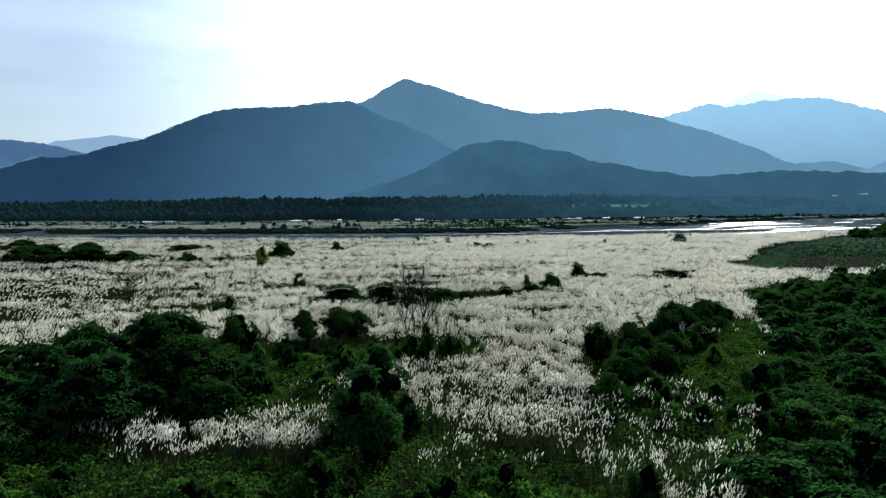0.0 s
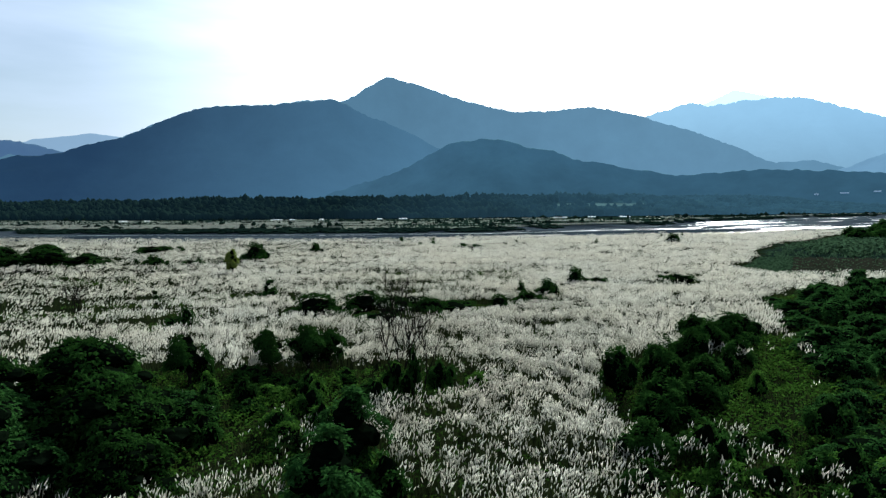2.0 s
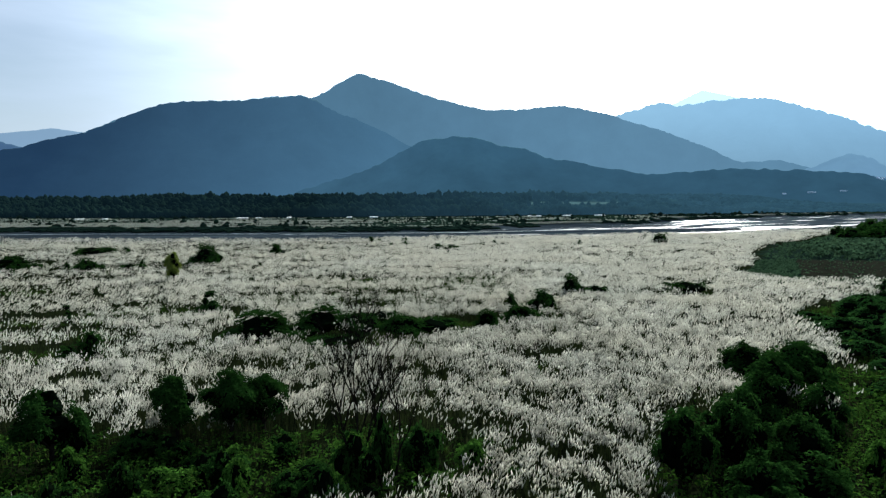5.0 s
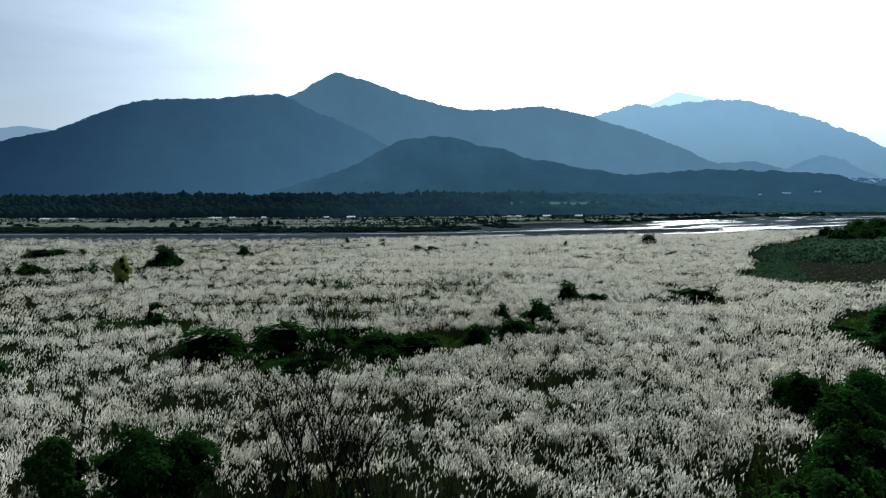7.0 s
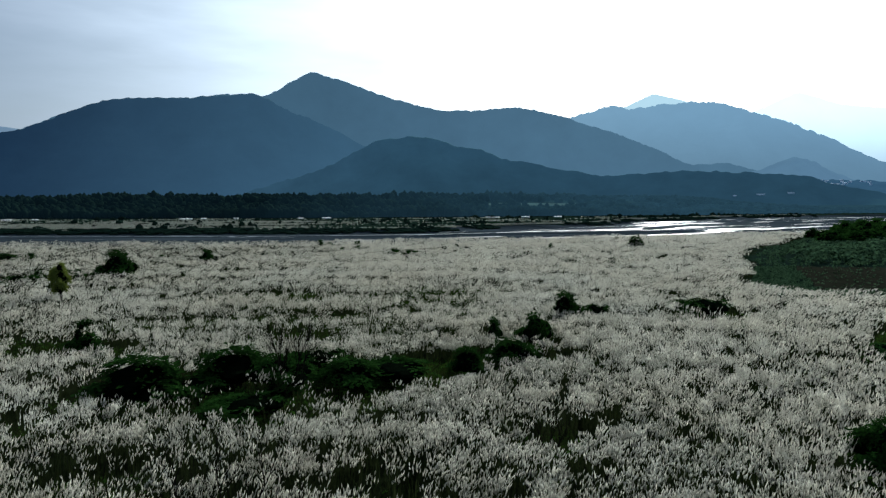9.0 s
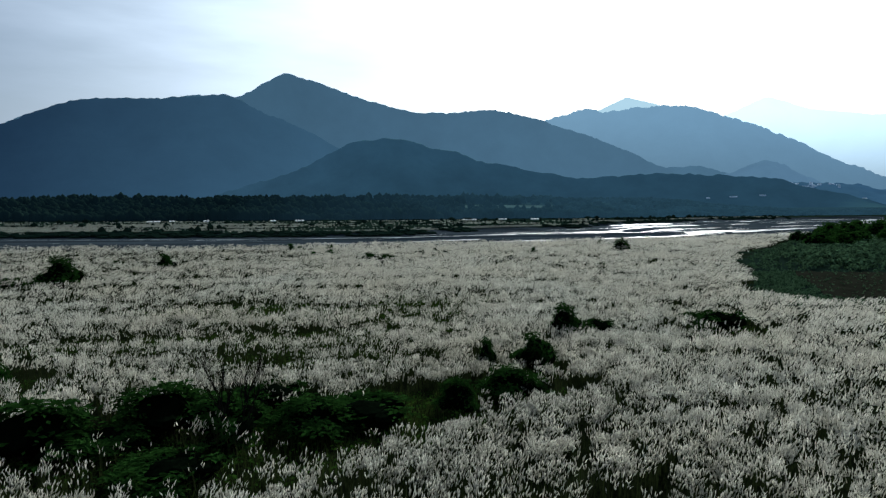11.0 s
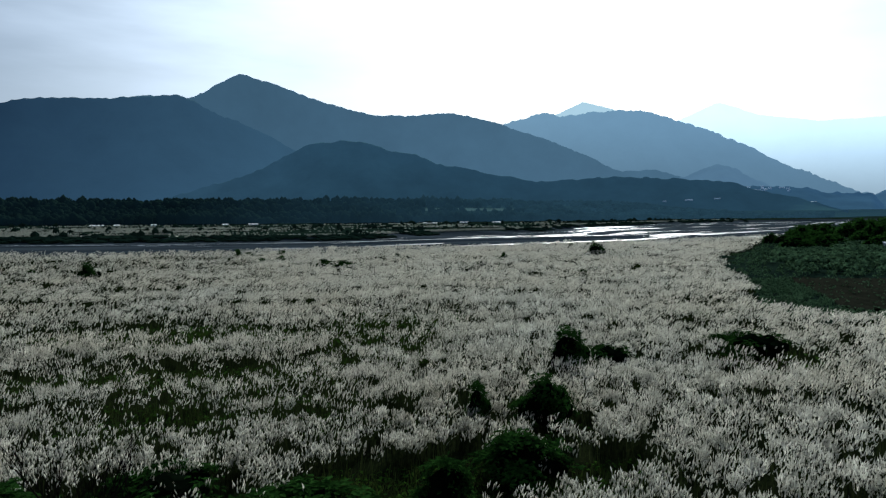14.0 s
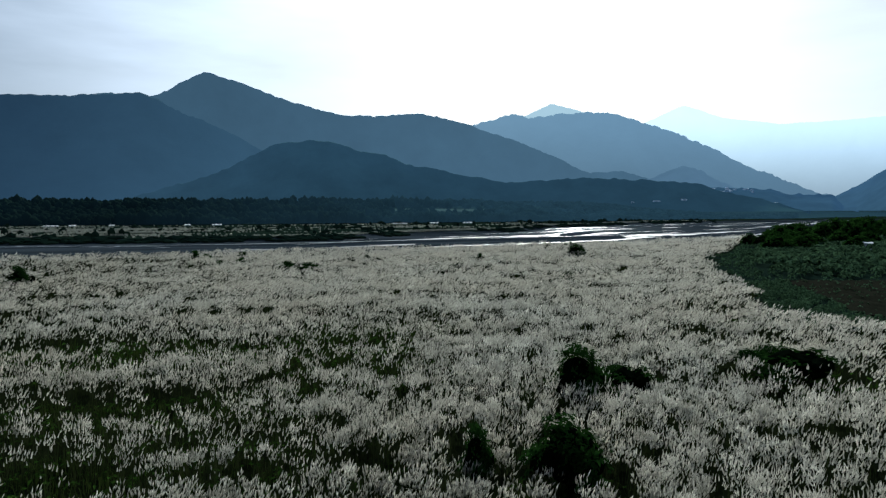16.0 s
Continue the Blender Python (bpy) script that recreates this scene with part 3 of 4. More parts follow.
# gentle slope, its foot stretched forward to fill the camera's view
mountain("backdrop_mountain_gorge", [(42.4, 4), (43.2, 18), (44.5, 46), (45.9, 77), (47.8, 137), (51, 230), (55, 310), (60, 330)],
    2600, 1600, M_RANGE_MID2, "wooded mountainside closing the valley, its foot stretched forward to fit the view", seed=53, steps=240)
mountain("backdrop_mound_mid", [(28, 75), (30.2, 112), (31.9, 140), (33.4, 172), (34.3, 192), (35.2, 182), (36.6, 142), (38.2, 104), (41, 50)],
    3000, 500, M_RANGE_MID, "rounded wooded mound in painted haze glow", seed=59, steps=160)
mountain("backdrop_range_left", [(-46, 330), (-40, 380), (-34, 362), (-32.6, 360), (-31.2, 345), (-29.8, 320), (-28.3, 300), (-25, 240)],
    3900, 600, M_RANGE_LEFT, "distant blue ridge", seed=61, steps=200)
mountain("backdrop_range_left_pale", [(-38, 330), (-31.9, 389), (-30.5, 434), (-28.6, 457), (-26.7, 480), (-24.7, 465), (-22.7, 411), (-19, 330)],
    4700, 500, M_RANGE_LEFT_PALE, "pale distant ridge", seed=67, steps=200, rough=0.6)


# ---- woods and scrub across the river ----
def lump(detail):
    """A rough crown, a few dozen faces."""
    bm = bmesh.new()
    bmesh.ops.create_icosphere(bm, subdivisions=detail, radius=1.0)
    v = np.array([tuple(p.co) for p in bm.verts])
    f = np.array([[q.index for q in face.verts] for face in bm.faces])
    bm.free()
    return v, f


LUMPS = [lump(1), lump(2)]


def crowns(at, rx, rz, seed, detail=1):
    """Many rough crowns at once."""
    LUMP_V, LUMP_F = LUMPS[detail]
    n = len(at)
    r = np.random.default_rng(seed)
    turn = r.uniform(0, 6.28, n)
    v = np.repeat(LUMP_V[None], n, 0)
    v = v * (1 + 0.38 * (r.random((n, len(LUMP_V), 1)) - 0.5))
    c, s = np.cos(turn)[:, None], np.sin(turn)[:, None]
    x, y = v[..., 0] * c - v[..., 1] * s, v[..., 0] * s + v[..., 1] * c
    out = np.stack([x * rx[:, None], y * rx[:, None], v[..., 2] * rz[:, None]], -1) + at[:, None, :]
    f = (np.arange(n)[:, None, None] * len(LUMP_V) + LUMP_F).reshape(-1, 3)
    return out.reshape(-1, 3), f


def build_far_woods():
    n = 11500
    x = rng.uniform(-1350, 1500, n)
    y = forest_foot(x) + 4 + 330 * rng.random(n) ** 1.4
    open_strip = ((x - 205) / 85) ** 2 + ((y - 885) / 32) ** 2 < 1
    x, y = x[~open_strip], y[~open_strip]
    inland = x < 0.93 * (y - 80) - 12 * rng.random(len(x))
    x, y = x[inland], y[inland]
    n = len(x)
    stand = fbm(x / 60, y / 45, 71, 4)
    tall = np.clip(2.5 + 15 * (stand - 0.28) + 4 * rng.random(n) ** 2, 2.5, 17) * (1 - 0.5 * smooth(x, 150, 420))
    tall *= np.where(rng.random(n) < 0.02, 1.45, 1.0)
    z = ground_height(x, y)
    rx = 1.6 + 3.2 * rng.random(n) ** 1.5 + 0.12 * tall
    main = np.stack([x, y, z + tall * 0.42], 1)
    ob = new("far_woods_haze_glow", mesh_of("far_woods_haze_glow", *crowns(main, rx, tall * 0.56, 1, 0), M_WOODS, None, True))
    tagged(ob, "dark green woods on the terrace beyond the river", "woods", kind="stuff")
    # scrub along the far bank: a low ragged belt, and bushes behind it
    n = 2600
    x = rng.uniform(-620, 560, n)
    belt = rng.random(n) < 0.62
    t = rng.random(n)
    y = far_bank(x) + np.where(belt, -4 + 14 * t, 10 + t ** 1.5 * (forest_foot(x) - far_bank(x) - 12))
    keep = fbm(x / 40, y / 14, 75, 3) > np.where(belt, np.where(x < 60, 0.36, 0.55), 0.56)
    x, y, belt = x[keep], y[keep], belt[keep]
    n = len(x)
    z = ground_height(x, y)
    h = np.where(belt, 0.7 + 1.1 * rng.random(n), 1.2 + 3.2 * rng.random(n) ** 2)
    sc = crowns(np.stack([x, y, z + h * 0.25], 1), np.where(belt, 2.0 + 3.0 * rng.random(n), 1.2 + 2.6 * rng.random(n)), h * 0.7, 2, 0)
    ob = new("far_scrub_glow", mesh_of("far_scrub_glow", *sc, M_SCRUB))
    tagged(ob, "dark bushes scattered along the far river bank", "bushes", kind="stuff")
    # pale grass beyond the river
    n = 130000
    x = rng.uniform(-560, 520, n)
    y = far_bank(x) + 5 + rng.random(n) ** 1.3 * (forest_foot(x) - far_bank(x) - 25)
    edge = smooth(-(y - far_bank(x)), -22, -10) * smooth(x, -80, 60)
    patch = smooth(fbm(x / 120 + 9, y / 26, 77, 3), 0.43, 0.52) * smooth(-x, 0, 120) * smooth(x, -470, -360) * smooth(y - far_bank(x), 22, 34) * smooth(-y, -650, -610)
    patch = np.maximum(patch, 0.16 * smooth(fbm(x / 60, y / 10, 78, 3), 0.58, 0.64) * (x < 280))
    keep = rng.random(n) < np.maximum(edge * 0.9, patch)
    x, y = x[keep], y[keep]
    n = len(x)
    base = np.stack([x, y, ground_height(x, y) + 0.2], 1)
    axis = unit(np.stack([rng.normal(0.25, 0.2, n), rng.normal(0, 0.15, n), np.ones(n)], 1))
    sp = spindles(base, axis, 0.5 + 0.4 * rng.random(n), 0.55 + 0.5 * rng.random(n), rng.normal(0, 0.15, (n, 3)), 0)
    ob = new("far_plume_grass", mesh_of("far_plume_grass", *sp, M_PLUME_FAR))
    tagged(ob, "pale plume grass on the far river bank", "grass", kind="stuff")


build_far_woods()


# ---- the plume field ----
def view_distance(x, y):
    return np.maximum.reduce([np.full_like(x, 27.0), y - 90, np.abs(x - 5) / 0.55])


def build_plume_field():
    x = rng.uniform(-270, 330, 520000)
    y = rng.uniform(16, 420, 520000)
    d = view_distance(x, y)
    # tussocks a square metre, thinner with distance
    want = 1.75 * np.minimum(1, (54 / d) ** 1.22)
    base_rate = 520000 / (600 * 404)
    inside = (np.abs(x - 4) < 0.70 * np.maximum(y, 0) + 12) & (y < near_bank(x)) & (y > 30)
    cover = plume_cover(x, y)
    cover = np.clip((cover - 0.08) / 0.92, 0, 1)
    keep = inside & (rng.random(len(x)) < want / base_rate * cover ** 0.5)
    x, y, d, cover = x[keep], y[keep], d[keep], cover[keep]
    z = ground_height(x, y)
    grow = np.clip(d / 42, 1, 6) ** 0.65
    tall = 1.40 + 0.75 * fbm(x / 9, y / 9, 81, 3) + 1.3 * (fbm(x / 6, y / 2.4, 83, 2) - 0.5) + 0.25 * rng.normal(size=len(x)).clip(-1, 1)
    count = np.round(np.clip(27 * (48 / d) ** 0.6, 12, 30) * rng.uniform(0.5, 1.2, len(x)) * cover ** 0.5).astype(int)
    idx = np.repeat(np.arange(len(x)), count)
    n = len(idx)
    ang, rad = rng.uniform(0, 6.28, n), 0.40 * np.sqrt(rng.random(n)) * grow[idx] ** 1.2
    ox, oy = np.cos(ang) * rad, np.sin(ang) * rad
    base = np.stack([x[idx] + ox, y[idx] + oy, z[idx] + tall[idx] * (1.03 - 0.35 * rng.random(n) ** 1.5) - 0.9 * rad * rad / grow[idx]], 1)
    gust = 0.18 * (fbm(x / 5, y / 5, 87, 2) - 0.5)[idx]
    # extra sideways lean by view distance, so far heads look like soft strokes
    lean = np.stack([ox * 0.62 / grow[idx] + 0.03 + gust + 0.5 * smooth(d[idx], 50, 120), oy * 0.62 / grow[idx] - 0.03, np.ones(n)], 1) + rng.normal(0, 0.11, (n, 3))
    axis = unit(lean)
    length = rng.uniform(0.24, 0.46, n) * grow[idx] ** 0.25
    radius = rng.uniform(0.022, 0.042, n) * grow[idx] ** 1.15
    bend = np.stack([0.035 + rng.normal(0, 0.04, n), rng.normal(0, 0.06, n), -0.07 * np.ones(n)], 1)
    ob = new("plume_grass", mesh_of("plume_grass", *joined([spindles(base[k], axis[k], length[k], radius[k], bend[k], r) for k, r in ((d[idx] < 36, 1), (d[idx] >= 36, 0))]), M_PLUME, None, True))
    tagged(ob, "cream silky plumes of tall wild cane grass, wind-leaning, far ones bent to fit the view", "grass", kind="stuff")
    # leaves and stalks of the tussocks
    per = np.round(np.clip(8 * (34 / d) ** 1.8, 0, 9)).astype(int)
    idx = np.repeat(np.arange(len(x)), per)
    n = len(idx)
    ang, rad = rng.uniform(0, 6.28, n), 0.45 * rng.random(n) * grow[idx]
    base = np.stack([x[idx] + np.cos(ang) * rad, y[idx] + np.sin(ang) * rad, z[idx] - 0.05], 1)
    ln = np.stack([np.cos(ang), np.sin(ang)], 1) * rng.uniform(0.15, 0.8, n)[:, None] + np.array([[0.15, 0]])
    ln = np.concatenate([ln, np.zeros((n, 1))], 1)
    ob = new("grass_leaves", mesh_of("grass_leaves", *blades(base, ln, tall[idx] * rng.uniform(0.6, 1.05, n), rng.uniform(0.03, 0.06, n) * grow[idx]), M_BLADE))
    tagged(ob, "dull green and brown grass leaves under the plumes", "grass", kind="stuff")


def build_green_grass():
    """Green grass and herbs in the hollows, round the shrubs and along the track."""
    m = 1150000
    x, y = rng.uniform(-85, 100, m), rng.uniform(-30, 170, m)
    d = view_distance(x, y)
    inside = np.abs(x - 4) < 0.74 * np.maximum(y, 0) + 30
    g = greenness(x, y) * (x < right_edge(y) + 14)
    keep = inside & (rng.random(m) < g * np.minimum(1, (50 / d) ** 1.5) * 0.75)
    x, y, d = x[keep], y[keep], d[keep]
    n = len(x)
    z = ground_height(x, y)
    wild = spots(x, y, HERBS)
    top = np.minimum(0.12 + 2.9 * fbm(x / 1.5, y / 1.5, 91, 3) ** 2.4 * (0.7 + 0.7 * wild), 1.15)
    broad = (rng.random(n) < 0.25 + 0.65 * wild)
    grow = np.clip(d / 45, 1, 3)
    b = broad
    nb = int(b.sum())
    at = np.stack([x[b], y[b], z[b] + top[b] * rng.uniform(0.35, 1.0, nb)], 1)
    nor = unit(np.stack([rng.normal(0, 0.5, nb), rng.normal(0, 0.5, nb), np.ones(nb)], 1))
    ob = new("herbs", mesh_of("herbs", *leaves(at, nor, rng.normal(size=(nb, 3)), rng.uniform(0.18, 0.38, nb) * grow[b]), M_HERB))
    tagged(ob, "low green creepers and herbs covering the ground", "herbs", kind="stuff")
    b = ~broad
    nb = int(b.sum())
    ang = rng.uniform(0, 6.28, nb)
    base = np.stack([x[b], y[b], z[b] - 0.03], 1)
    ln = np.stack([np.cos(ang), np.sin(ang), np.zeros(nb)], 1) * rng.uniform(0.2, 0.8, nb)[:, None]
    ob = new("green_grass", mesh_of("green_grass", *blades(base, ln, top[b] * rng.uniform(0.6, 1.15, nb) + 0.2, rng.uniform(0.03, 0.06, nb) * grow[b]), M_GRASS))
    tagged(ob, "rough green grass between the plumes", "grass", kind="stuff")


build_plume_field()
build_green_grass()


# ---- shrubs and trees ----
def foliage_mesh(name, lobes, count, size, mat, seed, droop=0.5, core=0.8, slim=0.55):
    """Leaves over a heap of rounded lobes (x, y, z, rx, rz), thick outside, with lumps inside painted near-black for
    the crown's inner shade.
    """
    r = np.random.default_rng(seed)
    lob = np.array(lobes, float)
    area = lob[:, 3] * (lob[:, 3] + lob[:, 4])
    pick = r.choice(len(lob), count // 3, p=area / area.sum())
    d = unit(r.normal(size=(count // 3, 3)))
    d[:, 2] = np.where(d[:, 2] < -0.35, -d[:, 2], d[:, 2])
    L = lob[pick]
    reach = 0.74 + 0.56 * vnoise(d[:, 0] * 2.6 + pick * 7.1 + d[:, 2] * 1.9, d[:, 1] * 2.6 + seed, seed) + 0.06 * r.normal(size=len(d))
    p = L[:, :3] + d * np.stack([L[:, 3], L[:, 3], L[:, 4]], 1) * reach[:, None]
    ok = (p[:, 2] > 0.05) & (vnoise(p[:, 0] * 1.3 + p[:, 2] * 0.9, p[:, 1] * 1.3 - p[:, 2] * 1.1, seed + 3) > 0.45)
    for k, l in enumerate(lob):
        q = (p - l[:3]) / np.array([l[3], l[3], l[4]])
        ok &= (np.sum(q * q, 1) > 0.62) | (pick == k)
    # sprays of leaves, each a drooping fan about its twig
    fan = 11
    p, d = p[ok][:count // fan], d[ok][:count // fan]
    spray = unit(d * 0.75 + np.array([[0, 0, 0.6]]) + r.normal(0, 0.3, p.shape))
    p, d, spray = np.repeat(p, fan, 0), np.repeat(d, fan, 0), np.repeat(spray, fan, 0)
    n = len(p)
    off = r.normal(0, 1, (n, 3))
    off = off - spray * np.sum(off * spray, 1, keepdims=True) * 0.75
    p = p + off * size * 0.95 + np.array([[0, 0, -0.25]]) * size * np.sum(off * off, 1, keepdims=True) * droop * 0.5
    nor = unit(spray + r.normal(0, 0.28, (n, 3)))
    along = off + d * 0.5 + np.array([[0, 0, -droop]]) + r.normal(0, 0.3, (n, 3))
    lv = leaves(p, nor, along, size * r.uniform(0.6, 1.4, n), slim)
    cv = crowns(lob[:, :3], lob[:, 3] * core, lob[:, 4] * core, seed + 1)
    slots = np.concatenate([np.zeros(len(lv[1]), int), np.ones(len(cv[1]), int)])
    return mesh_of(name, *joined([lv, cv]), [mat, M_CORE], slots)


def stems_of(thing, foots, top, seed, mat=None):
    r = random.Random(seed)
    for fx, fy in foots:
        bx, by = fx * 0.35, fy * 0.35
        pts = [(bx, by, -0.1), (bx + (fx - bx) * 0.3 + r.uniform(-.1, .1), by + (fy - by) * 0.3, top * 0.35), (fx * 0.8, fy * 0.8 + r.uniform(-.1, .1), top * 0.65), (fx, fy, top * 0.9)]
        v, f = tube(pts, [0.14, 0.11, 0.07, 0.03])
        part("stem", mesh_of("stem", v, f, mat or M_BARK, None, True), thing)


def shrub(name, lobes, count, size, mat, seed, label, group, foots=((0.5, 0.2), (-0.5, 0.3), (0.1, -0.5)), droop=0.5, core=0.8, category="shrub", slim=0.55):
    thing = new(name)
    tagged(thing, label, category, group)
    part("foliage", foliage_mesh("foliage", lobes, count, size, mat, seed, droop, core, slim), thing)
    stems_of(thing, foots, max(l[2] for l in lobes), seed)
    return thing


def heap(seed, radius, height, n, flat=0.8):
    """Lobes of one bush, the middle highest."""
    r = random.Random(seed)
    out = [(0, 0, height * 0.52, radius * 0.55, height * 0.46)]
    for k in range(n):
        a, q = k * 2.4 + r.uniform(-.4, .4), radius * r.uniform(0.35, 0.75)
        h = height * r.uniform(0.45, 0.85) * (1 - 0.25 * q / radius)
        s = radius * r.uniform(0.26, 0.42)
        out.append((q * math.cos(a), q * math.sin(a), h - s * flat * 0.8, s, max(s * flat, h * 0.35)))
    return out


def pads(seed, radius, height, n, thin=0.42):
    """Lobes of a layered crown: flat leafy pads stepping down from the top, with gaps between."""
    r = random.Random(seed)
    out = [(0, 0, height * 0.86, radius * 0.34, height * 0.12)]
    for k in range(n):
        a, u = k * 2.4 + r.uniform(-.5, .5), math.sqrt((k + 0.6) / n)
        q = radius * 0.92 * u
        s = radius * r.uniform(0.20, 0.36)
        z = height * (0.90 - 0.62 * u ** 1.7) + height * r.uniform(-.10, .06)
        out.append((q * math.cos(a), q * math.sin(a), z, s, s * thin))
        if k % 3 == 0:
            out.append((q * math.cos(a) * 0.8, q * math.sin(a) * 0.8, z * 0.5, s * 0.9, max(s * thin, z * 0.3)))
    return out


def place(proto, spots_list, first=True):
    """Copies of a shrub at (x, y, turn, width, height)."""
    for k, (x, y, turn, w, h) in enumerate(spots_list):
        z = float(ground_height(np.array([x]), np.array([y]))[0])
        m = Matrix.Translation((x, y, z - 0.05)) @ Matrix.Rotation(radians(turn), 4, "Z") @ Matrix.Diagonal((w, w, h, 1))
        if k == 0 and first:
            proto.matrix_basis = m
        else:
            copy_thing(proto, m)


# vine-smothered mounds filling the side beyond the track
V_LABEL = "dark green vine-smothered shrub in a dense thicket"
mounds = [shrub("vine_shrub", pads(100 + k, 3.7, 3.9, 15 + k, 0.5), 2400, 0.33, M_LEAF_BIG, 200 + k, V_LABEL, "vine thicket", droop=0.9) for k in range(4)]
spots_for = [[], [], [], []]
rr = random.Random(5)
for gy in range(0, 21):
    for gx in range(0, 7):
        y = 27 + gy * 5.3 + rr.uniform(-1.8, 1.8)
        x = float(right_edge(y)) + 2.6 + gx * 5.6 + rr.uniform(-1.7, 1.7)
        if x > 0.72 * y + 12 or (y > 112 and x < 64) or y > 131:
            continue
        s = rr.uniform(0.70, 1.10)
        tall = rr.uniform(0.65, 1.40) * (0.72 if gx == 0 else 1.0)
        spots_for[rr.randrange(4)].append((x, y, rr.uniform(0, 360), s, tall))
for proto, where in zip(mounds, spots_for):
    place(proto, where)

# the clump of shrubs between the field and the track
clump = [shrub("draped_shrub", heap(130 + k, 2.0, 4.2, 7), 2600, 0.25, M_LEAF, 230 + k, "dark shrub draped with hanging creepers beside the track", "shrubs by the track", droop=1.2) for k in range(2)]
place(clump[0], [(17.5, 63.8, 0, 0.85, 1.08), (25.3, 66.0, 80, 1.1, 0.72), (33.6, 81.0, 200, 1.6, 0.95), (26.6, 72.6, 140, 1.15, 0.9), (37.5, 86.0, 20, 1.3, 0.72), (15.4, 50.5, 250, 1.2, 0.66), (31.5, 84.5, 90, 1.3, 0.8)])
place(clump[1], [(21.3, 65.6, 0, 0.85, 1.14), (30.0, 77.5, 70, 1.3, 0.85), (23.0, 69.2, 160, 1.1, 0.7), (19.6, 59.8, 230, 1.0, 0.72), (31.0, 73.0, 310, 1.1, 0.68), (18.0, 55.5, 10, 1.2, 0.72), (14.0, 46.0, 80, 0.9, 0.45), (22.5, 60.5, 40, 1.2, 0.62)])

# the big trees on the other side
big = [shrub("broadleaf_tree", pads(150 + k, 4.7, 6.9, 22), 5200, 0.32, M_LEAF_BIG if k else M_LEAF, 250 + k, "dense broad-crowned dark green tree with creepers", "trees in the thicket",
    ((1.2, 0.4), (-1.1, 0.6), (0.2, -1.2), (0.6, 1.2)), 0.5, 0.82, "tree") for k in range(3)]
place(big[0], [(-20.5, 57.5, 0, 1.0, 1.02), (-28.5, 58.5, 100, 0.95, 0.82), (-17.0, 51.5, 210, 0.95, 0.86), (-25.0, 63.5, 300, 0.9, 0.85), (-14.2, 47.5, 120, 0.6, 0.52)])
place(big[1], [(-21.0, 45.8, 30, 0.85, 0.80), (-25.5, 41.0, 120, 0.85, 0.72), (-29.0, 45.5, 220, 0.95, 0.82), (-33.0, 52.0, 40, 0.95, 0.76)])
place(big[2], [(-24.5, 51.0, 60, 0.95, 0.86), (-34.0, 59.0, 150, 0.9, 0.70), (-15.5, 58.5, 250, 0.6, 0.5), (-38.0, 53.0, 20, 1.0, 0.75)])

# upright little trees at the rim of the field
def small_tree(seed, label, h=4.4, w=1.25, mat=M_LEAF):
    thing = new("small_tree")
    tagged(thing, label, "tree", "small trees at the field's rim")
    r = random.Random(seed)
    lobes = [(r.uniform(-.3, .3) * w, r.uniform(-.3, .3) * w, h * z, w * s, h * 0.17) for z, s in ((0.45, 0.75), (0.62, 0.9), (0.78, 0.8), (0.90, 0.5))]
    lobes += [(w * 0.7 * math.cos(a), w * 0.7 * math.sin(a), h * r.uniform(0.45, 0.8), w * 0.42, h * 0.12) for a in (0.4, 1.9, 3.4, 4.9)]
    part("foliage", foliage_mesh("foliage", lobes, 4800, 0.21, mat, seed, 0.6, 0.68), thing)
    v, f = tube([(0, 0, -0.1), (0.05, 0.03, h * 0.3), (-0.05, 0.05, h * 0.6), (0.02, 0, h * 0.88)], [0.16, 0.13, 0.08, 0.03], 8)
    part("trunk", mesh_of("trunk", v, f, M_BARK, None, True), thing)
    for a in (0.5, 2.4, 4.4):
        v, f = tube([(0, 0, h * 0.28), (0.4 * w * math.cos(a), 0.4 * w * math.sin(a), h * 0.45), (0.75 * w * math.cos(a), 0.75 * w * math.sin(a), h * 0.66)], [0.09, 0.06, 0.025])
        part("limb", mesh_of("limb", v, f, M_BARK, None, True), thing)
    return thing


place(small_tree(301, "small rounded dark tree with a short trunk", 4.7, 1.7), [(-18.5, 69.4, 0, 1, 1)])
place(small_tree(302, "small upright dark tree by the field", 4.2, 1.25), [(-12.5, 73.3, 0, 1, 1)])
place(small_tree(303, "small dark tree with a ragged crown", 4.5, 1.7), [(-8.9, 73.0, 0, 1, 1), (-7.0, 74.0, 80, 0.8, 0.88)])
place(small_tree(304, "ivy-covered slender tree standing among plumes", 5.0, 1.5, M_LEAF_BIG), [(-1.7, 48.4, 0, 1.1, 1.05), (-2.0, 41.5, 120, 1.3, 1.02)])


# bare trees
def branches(pos, direction, length, radius, depth, r, out):
    pts, p, d = [pos], Vector(pos), Vector(direction)
    steps = 4
    for k in range(steps):
        d = (d + Vector((r.uniform(-.16, .16), r.uniform(-.16, .16), r.uniform(-.02, .16)))).normalized()
        p = p + d * (length / steps)
        pts.append(tuple(p))
        if depth > 0 and k >= 1:
            for _ in range(1 if k < 3 else 2):
                a = r.uniform(0, 6.28)
                side = Vector((math.cos(a), math.sin(a), r.uniform(0.1, 0.7))).normalized()
                branches(tuple(p), (d * 0.85 + side * 0.5).normalized(), length * r.uniform(0.45, 0.62), radius * 0.56, depth - 1, r, out)
    radii = [radius * (1 - 0.75 * k / steps) for k in range(steps + 1)]
    out.append((depth, tube(pts, radii, 6 if depth > 1 else 4)))


